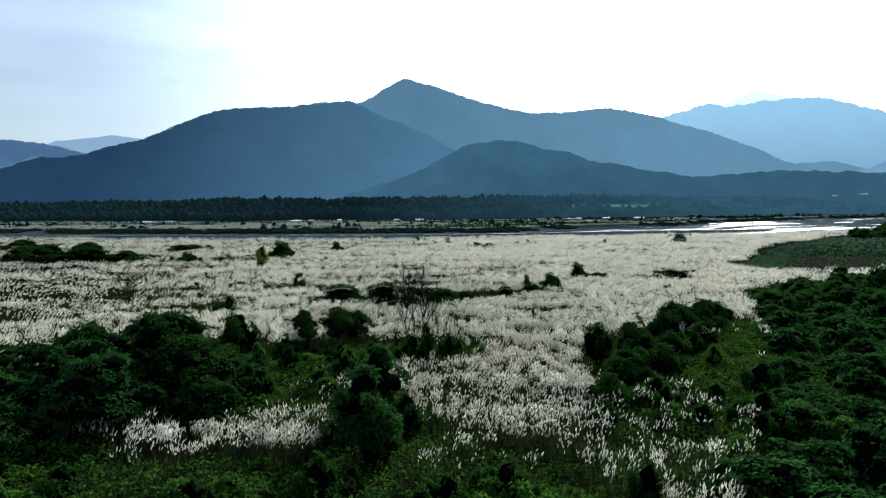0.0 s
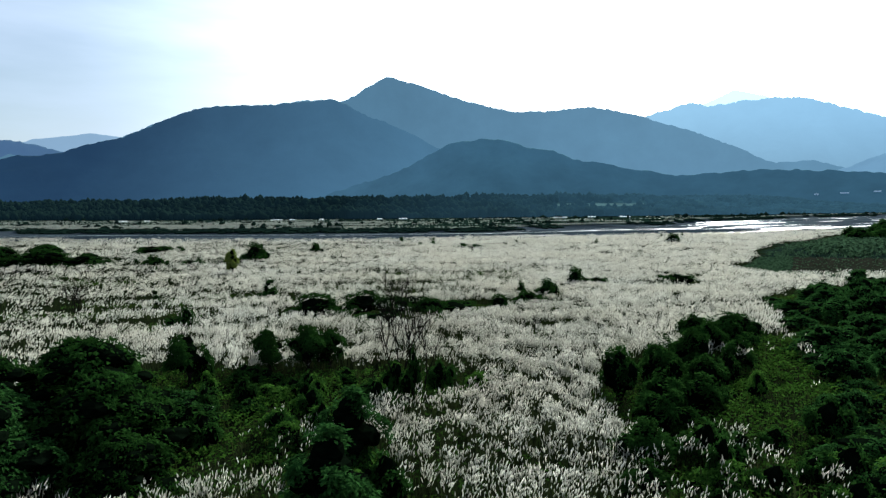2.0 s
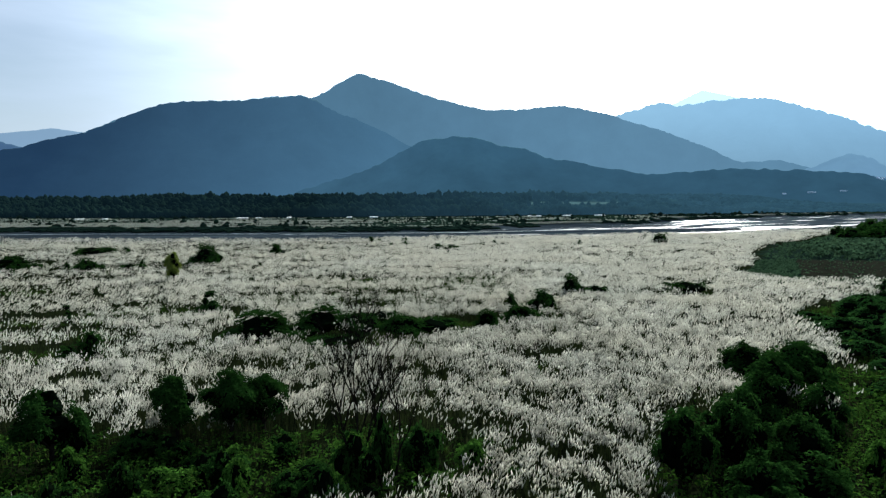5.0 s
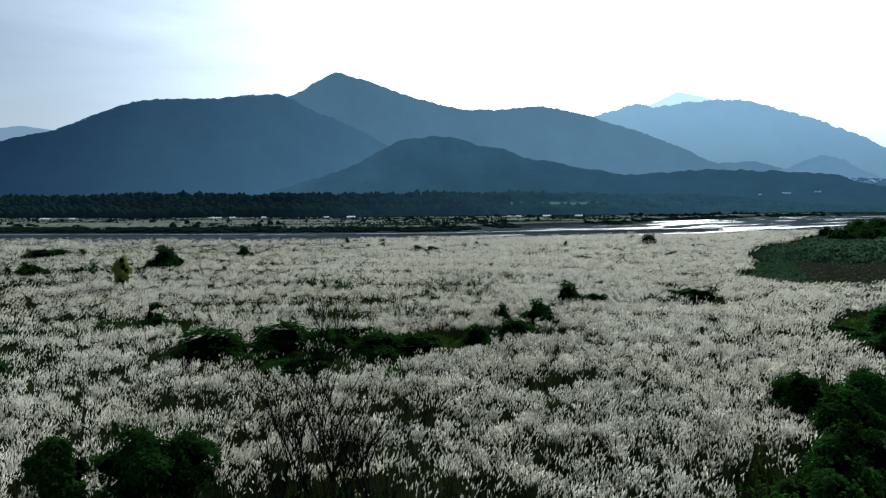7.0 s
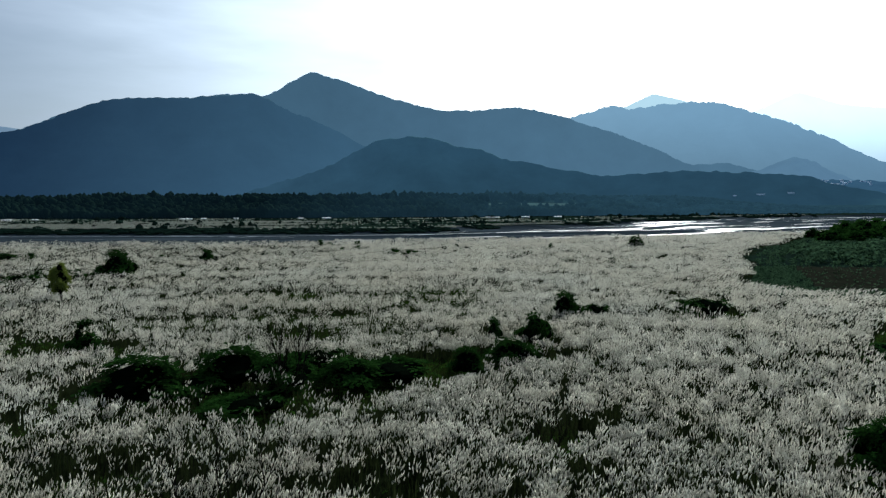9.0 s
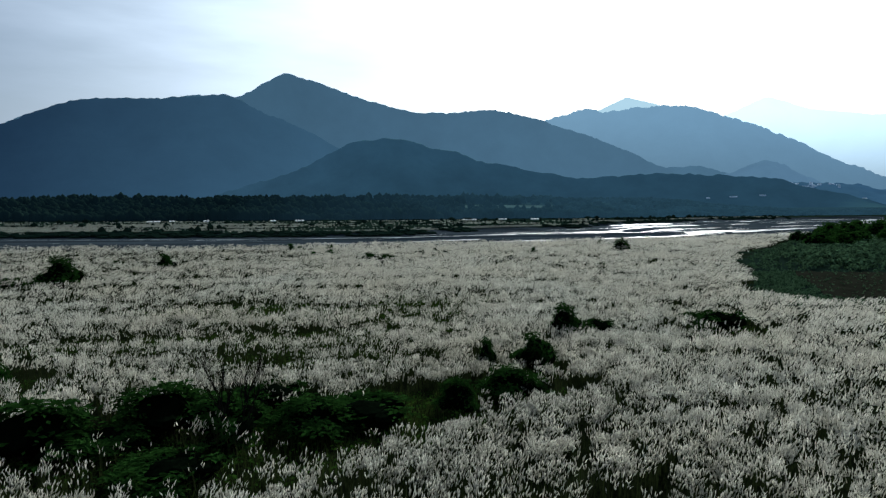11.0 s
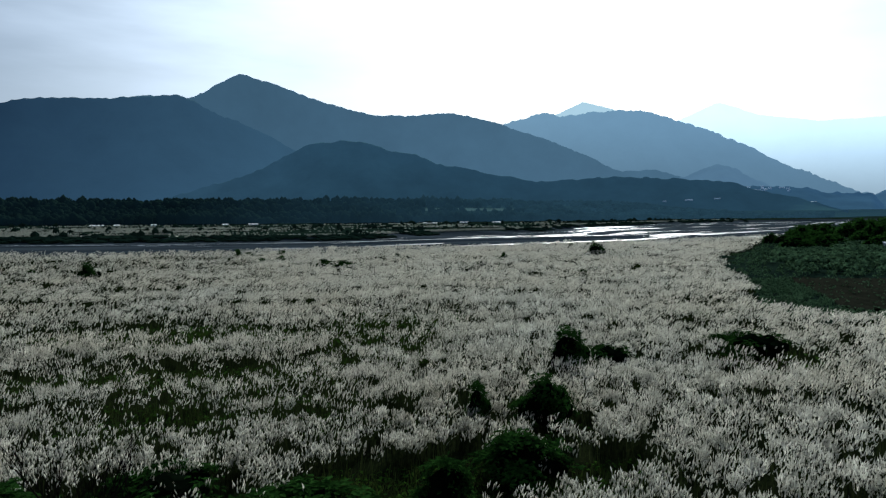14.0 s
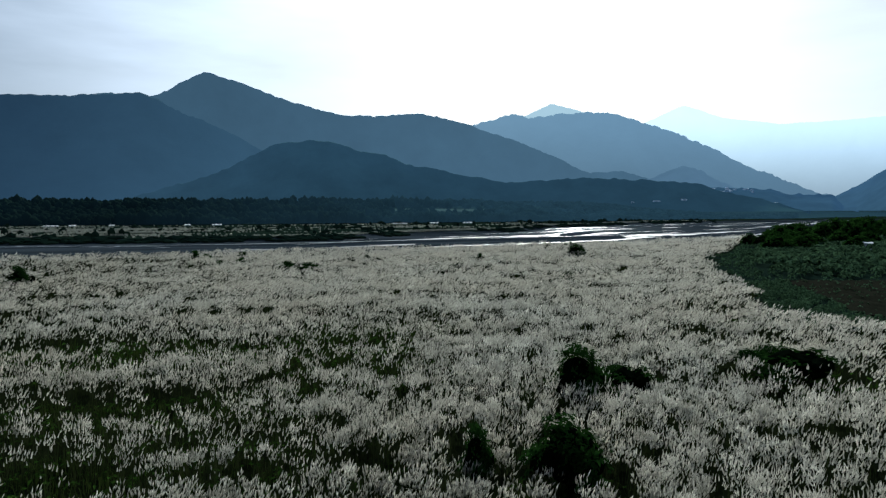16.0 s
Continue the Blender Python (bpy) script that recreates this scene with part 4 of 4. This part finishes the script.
def bare_tree(name, x, y, h, stems, seed, label, spread=0.09, depth=3, thick=0.095):
    thing = new(name)
    tagged(thing, label, "bare tree")
    z = float(ground_height(np.array([x]), np.array([y]))[0])
    thing.matrix_basis = Matrix.Translation((x, y, z))
    r = random.Random(seed)
    for k in range(stems):
        out = []
        a = 6.28 * k / stems + r.uniform(-.5, .5)
        branches((0.25 * math.cos(a), 0.25 * math.sin(a), -0.1), Vector((spread * math.cos(a), spread * math.sin(a), 1)).normalized(), h * r.uniform(0.55, 0.72), thick, depth, r, out)
        trunk = joined([t for d, t in out if d == depth])
        twigs = joined([t for d, t in out if d < depth])
        s = part("stem", mesh_of("stem", *trunk, M_BARK, None, True), thing)
        part("branchwork", mesh_of("branchwork", *twigs, M_TWIG, None, True), s)
    return thing


bare_tree("bare_tree", -0.3, 65.8, 8.0, 3, 401, "leafless many-stemmed tree standing out of green creepers", 0.11, 4, 0.10)
bare_tree("bare_tree", 1.6, 66.0, 7.3, 2, 402, "leafless thin-branched tree above the plumes", 0.17, 4, 0.09)
bare_tree("twiggy_bush", -2.4, 106.4, 5.0, 6, 403, "brown leafless twiggy bush in the field", 0.3, 3, 0.075)
bare_tree("twiggy_bush", -50.8, 112.5, 4.1, 7, 404, "brown leafless round twiggy bush", 0.4, 3, 0.085)
bare_tree("twiggy_bush", -36.5, 93.5, 3.6, 3, 405, "thin leafless saplings at a grassy bank", 0.2, 2, 0.04)
bare_tree("twiggy_bush", 14.5, 91.0, 2.6, 5, 406, "dark withered bush among plumes", 0.5, 2, 0.04)

# creeper heaps round the foot of the bare trees
ivy = shrub("creeper_heap", heap(160, 1.4, 2.0, 6), 720, 0.27, M_CREEPER, 260, "low heap of green creepers", "creeper heaps", droop=0.9)
ivy_at = [(-0.2, 65.5, 0, 0.8, 1.6)]
rr = random.Random(8)
for cx, cy, rx, ry, n in ((-9, 66, 10, 5, 26), (-7, 31, 15, 4, 26), (27, 55, 3.5, 14, 14), (9, 32, 8, 4, 8), (-9, 57, 6, 5, 12), (-2, 44, 3, 6, 8), (-24, 71, 8, 2, 5), (19, 47, 3, 6, 8), (24, 46, 4, 8, 12), (2, 29, 8, 3, 12), (-16, 33, 8, 4, 10), (5, 66, 4, 2, 5)):
    for _ in range(n):
        ivy_at.append((cx + rx * rr.uniform(-1, 1), cy + ry * rr.uniform(-1, 1), rr.uniform(0, 360), rr.uniform(0.6, 1.2), rr.uniform(0.35, 0.85)))
dark_ivy = shrub("creeper_heap", heap(161, 1.5, 2.2, 7), 720, 0.27, M_LEAF, 261, "dark heap of creepers over low scrub", "creeper heaps", droop=0.9)
place(ivy, ivy_at[::3])
place(dark_ivy, [(-0.2, 65.0, 0, 0.8, 1.65), (1.2, 65.3, 70, 0.5, 1.3)] + ivy_at[1::3] + ivy_at[2::3])

# bushes standing in the plumes
field_bush = [shrub("field_bush", heap(170 + k, 2.0, 3.4, 6 + k), 1700, 0.25, M_LEAF, 270 + k, "dark green bush standing in the plume field", "bushes in the field") for k in range(3)]
place(field_bush[0], [(28.8, 134, 0, 1.15, 1.22), (-13.8, 106.0, 60, 1.9, 0.86), (-7.4, 109.0, 100, 1.8, 0.82), (92.5, 262.5, 0, 1.6, 0.98), (-46, 196, 30, 1.9, 1.45), (-35.5, 229, 0, 1.2, 0.95), (17.3, 122.2, 0, 0.45, 0.75), (12.5, 110.5, 40, 0.8, 0.62)])
place(field_bush[1], [(32.6, 134.3, 0, 1.25, 0.78), (-0.6, 113, 20, 1.1, 0.9), (5.5, 108.6, 10, 1.6, 0.75), (-90, 234, 0, 2.6, 1.4), (-60, 186, 0, 1.4, 0.95), (47.7, 134.8, 0, 1.6, 1.05), (-5.0, 100.8, 60, 1.3, 0.55), (-10, 106.0, 200, 1.0, 0.72), (51, 238.5, 0, 2.0, 0.7)])
place(field_bush[2], [(21.4, 120.6, 0, 1.05, 1.12), (17.2, 113, 90, 1.4, 0.75), (-68, 181.5, 0, 1.5, 1.1), (2.3, 107.5, 120, 1.6, 0.70), (-3.6, 108.0, 0, 1.7, 0.75), (-48.5, 194, 0, 1.1, 0.9), (17.2, 240.5, 0, 1.4, 0.7), (13.0, 246, 0, 1.2, 0.7)])
# the larger thicket far out in the field
place(copy_thing(big[0], Matrix.Identity(4)), [(-108, 185, 0, 1.25, 0.95), (-99, 188, 90, 1.2, 0.85), (-118, 190, 200, 1.2, 0.9), (-90, 193, 30, 0.95, 0.62), (-103, 196, 150, 1.1, 1.0), (-152, 243, 0, 1.2, 0.8), (-162, 238, 60, 1.2, 0.9), (-136, 228, 10, 1.0, 0.6)])
low = shrub("low_bush", heap(181, 1.6, 2.4, 6), 600, 0.34, M_LEAF, 281, "low dark bush by the river edge of the field", "low bushes")
low_at = []
rr = random.Random(15)
for cx, cy, rx, ry, n in ((-4, 291, 7, 1.5, 5), (-75, 186, 12, 5, 6), (105, 305, 8, 2, 3), (60, 205, 4, 2, 2), (-26, 124, 2, 1, 1), (-55, 200, 8, 3, 4), (-70, 240, 30, 6, 5), (30, 260, 40, 10, 4), (-31, 98, 4, 1.5, 2)):
    for _ in range(n):
        low_at.append((cx + rx * rr.uniform(-1, 1), cy + ry * rr.uniform(-1, 1), rr.uniform(0, 360), rr.uniform(0.7, 1.3), rr.uniform(0.7, 1.15)))
place(low, low_at)
pale = small_tree(305, "slender yellow-green sapling alone in the plumes", 5.0, 1.0, M_LEAF_PALE)
place(pale, [(-40.9, 157.5, 0, 1.1, 1.3)])


# a creeper-hung snag with a hooked top
snag = shrub("vine_snag", [(0, 0, 1.0, 0.55, 0.9), (0.05, 0, 2.0, 0.38, 0.7), (0.3, 0, 2.9, 0.42, 0.45), (0.85, 0.05, 3.05, 0.40, 0.32), (-0.7, 0, 0.8, 0.6, 0.6)], 700, 0.2, M_LEAF, 295,
    "dead snag hung with creepers, hooked at the top", "creeper-hung snags", ((0.15, 0.05),))
place(snag, [(-25.2, 123.5, 0, 1.15, 1.1), (-42.0, 120.0, 140, 0.8, 0.7)])


# ---- farmland beside the field ----
def build_farm():
    # tilled strip with its ridges
    u = np.linspace(0, 1, 200)
    v = np.linspace(0, 1, 60)
    U, Vv = np.meshgrid(u, v)
    left = np.array([[82, 159], [103, 197]])
    right = np.array([[200, 128], [212, 163]])
    X = (left[0, 0] * (1 - Vv) + left[1, 0] * Vv) * (1 - U) + (right[0, 0] * (1 - Vv) + right[1, 0] * Vv) * U
    Y = (left[0, 1] * (1 - Vv) + left[1, 1] * Vv) * (1 - U) + (right[0, 1] * (1 - Vv) + right[1, 1] * Vv) * U
    Z = ground_height(X, Y) + 0.2 + 0.28 * np.sin((Vv * 6 + U * 40) * 2 * math.pi) + 0.12 * (fbm(X / 1.5, Y / 1.5, 95, 2) - 0.5)
    ny, nx = X.shape
    i = np.arange(ny - 1)[:, None] * nx + np.arange(nx - 1)[None, :]
    faces = np.stack([i, i + 1, i + nx + 1, i + nx], -1).reshape(-1, 4)
    ob = new("tilled_field", mesh_of("tilled_field", np.stack([X.ravel(), Y.ravel(), Z.ravel()], 1), faces, M_DIRT, None, True))
    tagged(ob, "brown tilled strip with shallow ridges", "field", kind="structure")
    # seedlings standing along the ridges
    m = 1500
    pick = rng.integers(0, X.size, m)
    sx, sy, sz = X.ravel()[pick], Y.ravel()[pick], Z.ravel()[pick]
    at = np.repeat(np.stack([sx, sy, sz + 0.15], 1), 4, 0) + rng.normal(0, 0.12, (m * 4, 3)) * np.array([[1, 1, 0.5]])
    nor = unit(rng.normal(0, 0.5, (m * 4, 3)) + np.array([[0, 0, 1.0]]))
    ob = new("seedlings", mesh_of("seedlings", *leaves(at, nor, rng.normal(size=(m * 4, 3)), rng.uniform(0.25, 0.5, m * 4)), M_CROP))
    tagged(ob, "rows of small green seedlings on tilled soil", "seedlings", kind="stuff")
    # leafy crop behind it, plants of arching leaves
    n = 6800
    x, y = rng.uniform(85, 330, n), rng.uniform(150, 330, n)
    strip = 200 - 0.32 * (x - 103)
    keep = (x > farm_edge(y) + 1 + 2 * vnoise(x / 4, y / 4, 3)) & (y > strip) & (np.abs(x) < 0.95 * y)
    x, y = x[keep], y[keep]
    x2, y2 = rng.uniform(62, 160, 3500), rng.uniform(118, 164, 3500)
    k2 = (y2 < 160 - 0.26 * (x2 - 80)) & (x2 > farm_edge(y2)) & (rng.random(3500) < smooth(-x2, -112, -84))
    x3, y3 = rng.uniform(64, 105, 2600), rng.uniform(144, 196, 2600)
    k3 = (x3 > farm_edge(y3)) & (x3 < farm_edge(y3) + 16) & (x3 < 82 + (y3 - 159) * 0.55)
    x, y = np.concatenate([x, x2[k2], x3[k3]]), np.concatenate([y, y2[k2], y3[k3]])
    n = len(x)
    size = 0.5 + (0.2 + 2.0 * fbm(x / 14, y / 14, 97, 3)) * smooth(y, 184, 215) * (0.25 + 0.75 * smooth(x - farm_edge(y), 6, 18))
    idx = np.repeat(np.arange(n), 15)
    m = len(idx)
    ang = rng.uniform(0, 6.28, m)
    out = np.stack([np.cos(ang), np.sin(ang), np.zeros(m)], 1)
    s = size[idx]
    at = np.stack([x[idx], y[idx], ground_height(x[idx], y[idx]) + s * rng.uniform(0.4, 1.1, m)], 1) + out * (s * 0.55)[:, None]
    nor = unit(out * 0.45 + np.array([[0, 0, 0.9]]) + rng.normal(0, 0.25, (m, 3)))
    ob = new("leafy_crop", mesh_of("leafy_crop", *leaves(at, nor, out, s * rng.uniform(0.5, 1.0, m), 0.5), M_CROP))
    tagged(ob, "broad-leaved green crop plants in a field", "crops", kind="stuff")


build_farm()

orchard = shrub("orchard_tree", heap(190, 3.0, 4.2, 8), 800, 0.6, M_LEAF, 290, "dark rounded tree at the end of the farmland", "trees by the farmland", ((0.8, 0.3), (-0.7, 0.5), (0.1, -0.8)), category="tree")
orch = [(187.5, 307.5, 0, 0.9, 1.15)]
rr = random.Random(21)
for _ in range(150):
    y = rr.uniform(268, 410)
    inward = rr.uniform(0, 220)
    x = float(farm_edge(y)) + 10 + inward
    if x < 0.95 * y + 40:
        orch.append((x, y, rr.uniform(0, 360), rr.uniform(1.1, 2.0), rr.uniform(0.75, 1.15) * (1.0 + (0.9 if y > 312 else 0.1) * min(1.0, 0.25 + inward / 60))))
place(orchard, orch)


def box_mesh(name, sx, sy, sz, mat, bevel=0.02):
    bm = bmesh.new()
    bmesh.ops.create_cube(bm, size=1.0)
    bmesh.ops.scale(bm, vec=(sx, sy, sz), verts=bm.verts)
    bmesh.ops.translate(bm, vec=(0, 0, sz / 2), verts=bm.verts)
    bmesh.ops.bevel(bm, geom=bm.edges[:], offset=bevel, segments=1, affect="EDGES")
    return bm_mesh(name, bm, mat)


def roof_mesh(name, sx, sy, rise, mat, over=0.35):
    x, y = sx / 2 + over, sy / 2 + over
    v = [(-x, -y, 0), (x, -y, 0), (x, 0, rise), (-x, 0, rise), (x, y, 0), (-x, y, 0)]
    v += [(a, b, c + 0.12) for a, b, c in v]
    f = [(6, 7, 8, 9), (9, 8, 10, 11), (0, 3, 2, 1), (3, 5, 4, 2), (0, 1, 7, 6), (4, 5, 11, 10), (1, 2, 8, 7), (2, 4, 10, 8), (0, 6, 9, 3), (3, 9, 11, 5)]
    return mesh_of(name, v, f, mat)


def shed(x, y, z, turn, sx, sy, sz, label, name="farm_shed", roof=M_WHITE):
    thing = new(name)
    tagged(thing, label, "shed")
    thing.matrix_basis = pose(x, y, z, 0, 0, turn)
    part("wall", box_mesh("wall", sx, sy, sz, M_WALL), thing)
    part("roof", roof_mesh("roof", sx, sy, sy * 0.16, roof), thing).location = (0, 0, sz)
    n = max(1, int(sx // 3))
    for k in range(n):
        w = part("window", box_mesh("window", 1.1, 0.08, 1.0, M_GLASS, 0.01), thing)
        w.location = ((k + 0.5) * sx / n - sx / 2, -sy / 2 - 0.01, sz * 0.4)
    return thing


shed(222, 334, 0, -38, 6.5, 4, 2.0, "low farm shed with a bright white roof")
shed(206, 308, 0, -38, 4.0, 3, 2.0, "small farm shed with a white roof")
shed(204, 271, 0, -30, 2.2, 2.0, 2.2, "pale hut among the crop plants")
for x, y, sx in ((-330, 738, 16), (-306, 742, 10), (-165, 735, 22), (-150, 742, 9), (-118, 738, 8), (-55, 735, 9), (-30, 735, 16), (135, 715, 26), (170, 718, 18), (205, 722, 20)):
    shed(x, y, float(ground_height(np.array([x]), np.array([y]))[0]) - 0.1, 4, sx * 0.5, 4, 0.7, "long white-roofed greenhouse at the foot of the woods", "greenhouse")


# ---- buildings and clearings on the far slopes ----
def far_ground(x, y):
    return float(ground_height(np.array([float(x)]), np.array([float(y)]))[0])


def house(x, y, z, turn, sx, sy, sz, label, roof=M_ROOF):
    thing = new("house")
    tagged(thing, label, "house", "village on the spur")
    thing.matrix_basis = pose(x, y, z, 0, 0, turn)
    part("wall", box_mesh("wall", sx, sy, sz, M_SHEET, 0.05), thing)
    part("roof", roof_mesh("roof", sx, sy, sy * 0.09, roof, 0.5), thing).location = (0, 0, sz)
    for k in (-1, 0, 1):
        part("window", box_mesh("window", sx * 0.07, 0.1, sz * 0.3, M_GLASS, 0.02), thing).location = (k * sx * 0.3, -sy / 2 - 0.02, sz * 0.4)
    return thing


def on_slope(name, bearing, height):
    """The place on a mountain at that bearing and height."""
    b, X, Y, Z = GRIDS[name]
    j = int(np.argmin(np.abs(b - bearing)))
    i = 2 + int(np.argmin(np.abs(Z[2:, j] - height)))
    return float(X[i, j]), float(Y[i, j]), float(Z[i, j])


rr = random.Random(33)
for k in range(26):
    bearing = rr.uniform(35.4, 39.6)
    crest = float(np.interp(bearing, [35.2, 38, 40.6], [85, 80, 71]))
    x, y, z = on_slope("backdrop_spur_village", bearing, crest - rr.uniform(4, 20))
    house(x, y, z - 1.5, -bearing + rr.uniform(-20, 20), rr.uniform(6, 10), rr.uniform(5, 6), rr.uniform(3, 5), "small pale village house on the wooded spur")
for bearing, height, size in ((32.2, 33, 17), (34.3, 35, 13), (30.4, 30, 8), (-3.2, 36, 11), (40.9, 30, 12)):
    x, y, z = on_slope("backdrop_hill_front" if bearing < 40 else "backdrop_spur_village", bearing, height)
    house(x, y, z - 1.0, -bearing, size, 6, 2.2, "low white-roofed building on the wooded slope", M_SHEET)

# an open terrace among the far woods, pale with haze painted as emission
M_TERRACE = haze_glow_material("haze_glow_terrace", (0.030, 0.066, 0.090), (0.036, 0.078, 0.108), 120, 300, 1.0, 1.0, 30, (0.02, 0.03, 0.02), 0.2, 0.05)
tx, ty = np.meshgrid(np.linspace(130, 280, 40), np.linspace(872, 900, 10))
tz = ground_height(tx, ty) + 0.4
i = np.arange(9)[:, None] * 40 + np.arange(39)[None, :]
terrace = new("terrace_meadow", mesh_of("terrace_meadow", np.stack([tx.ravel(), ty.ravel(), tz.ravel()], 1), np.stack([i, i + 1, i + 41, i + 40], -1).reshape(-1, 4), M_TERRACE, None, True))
tagged(terrace, "open terrace among the far woods, pale with painted haze glow", "meadow", kind="structure")
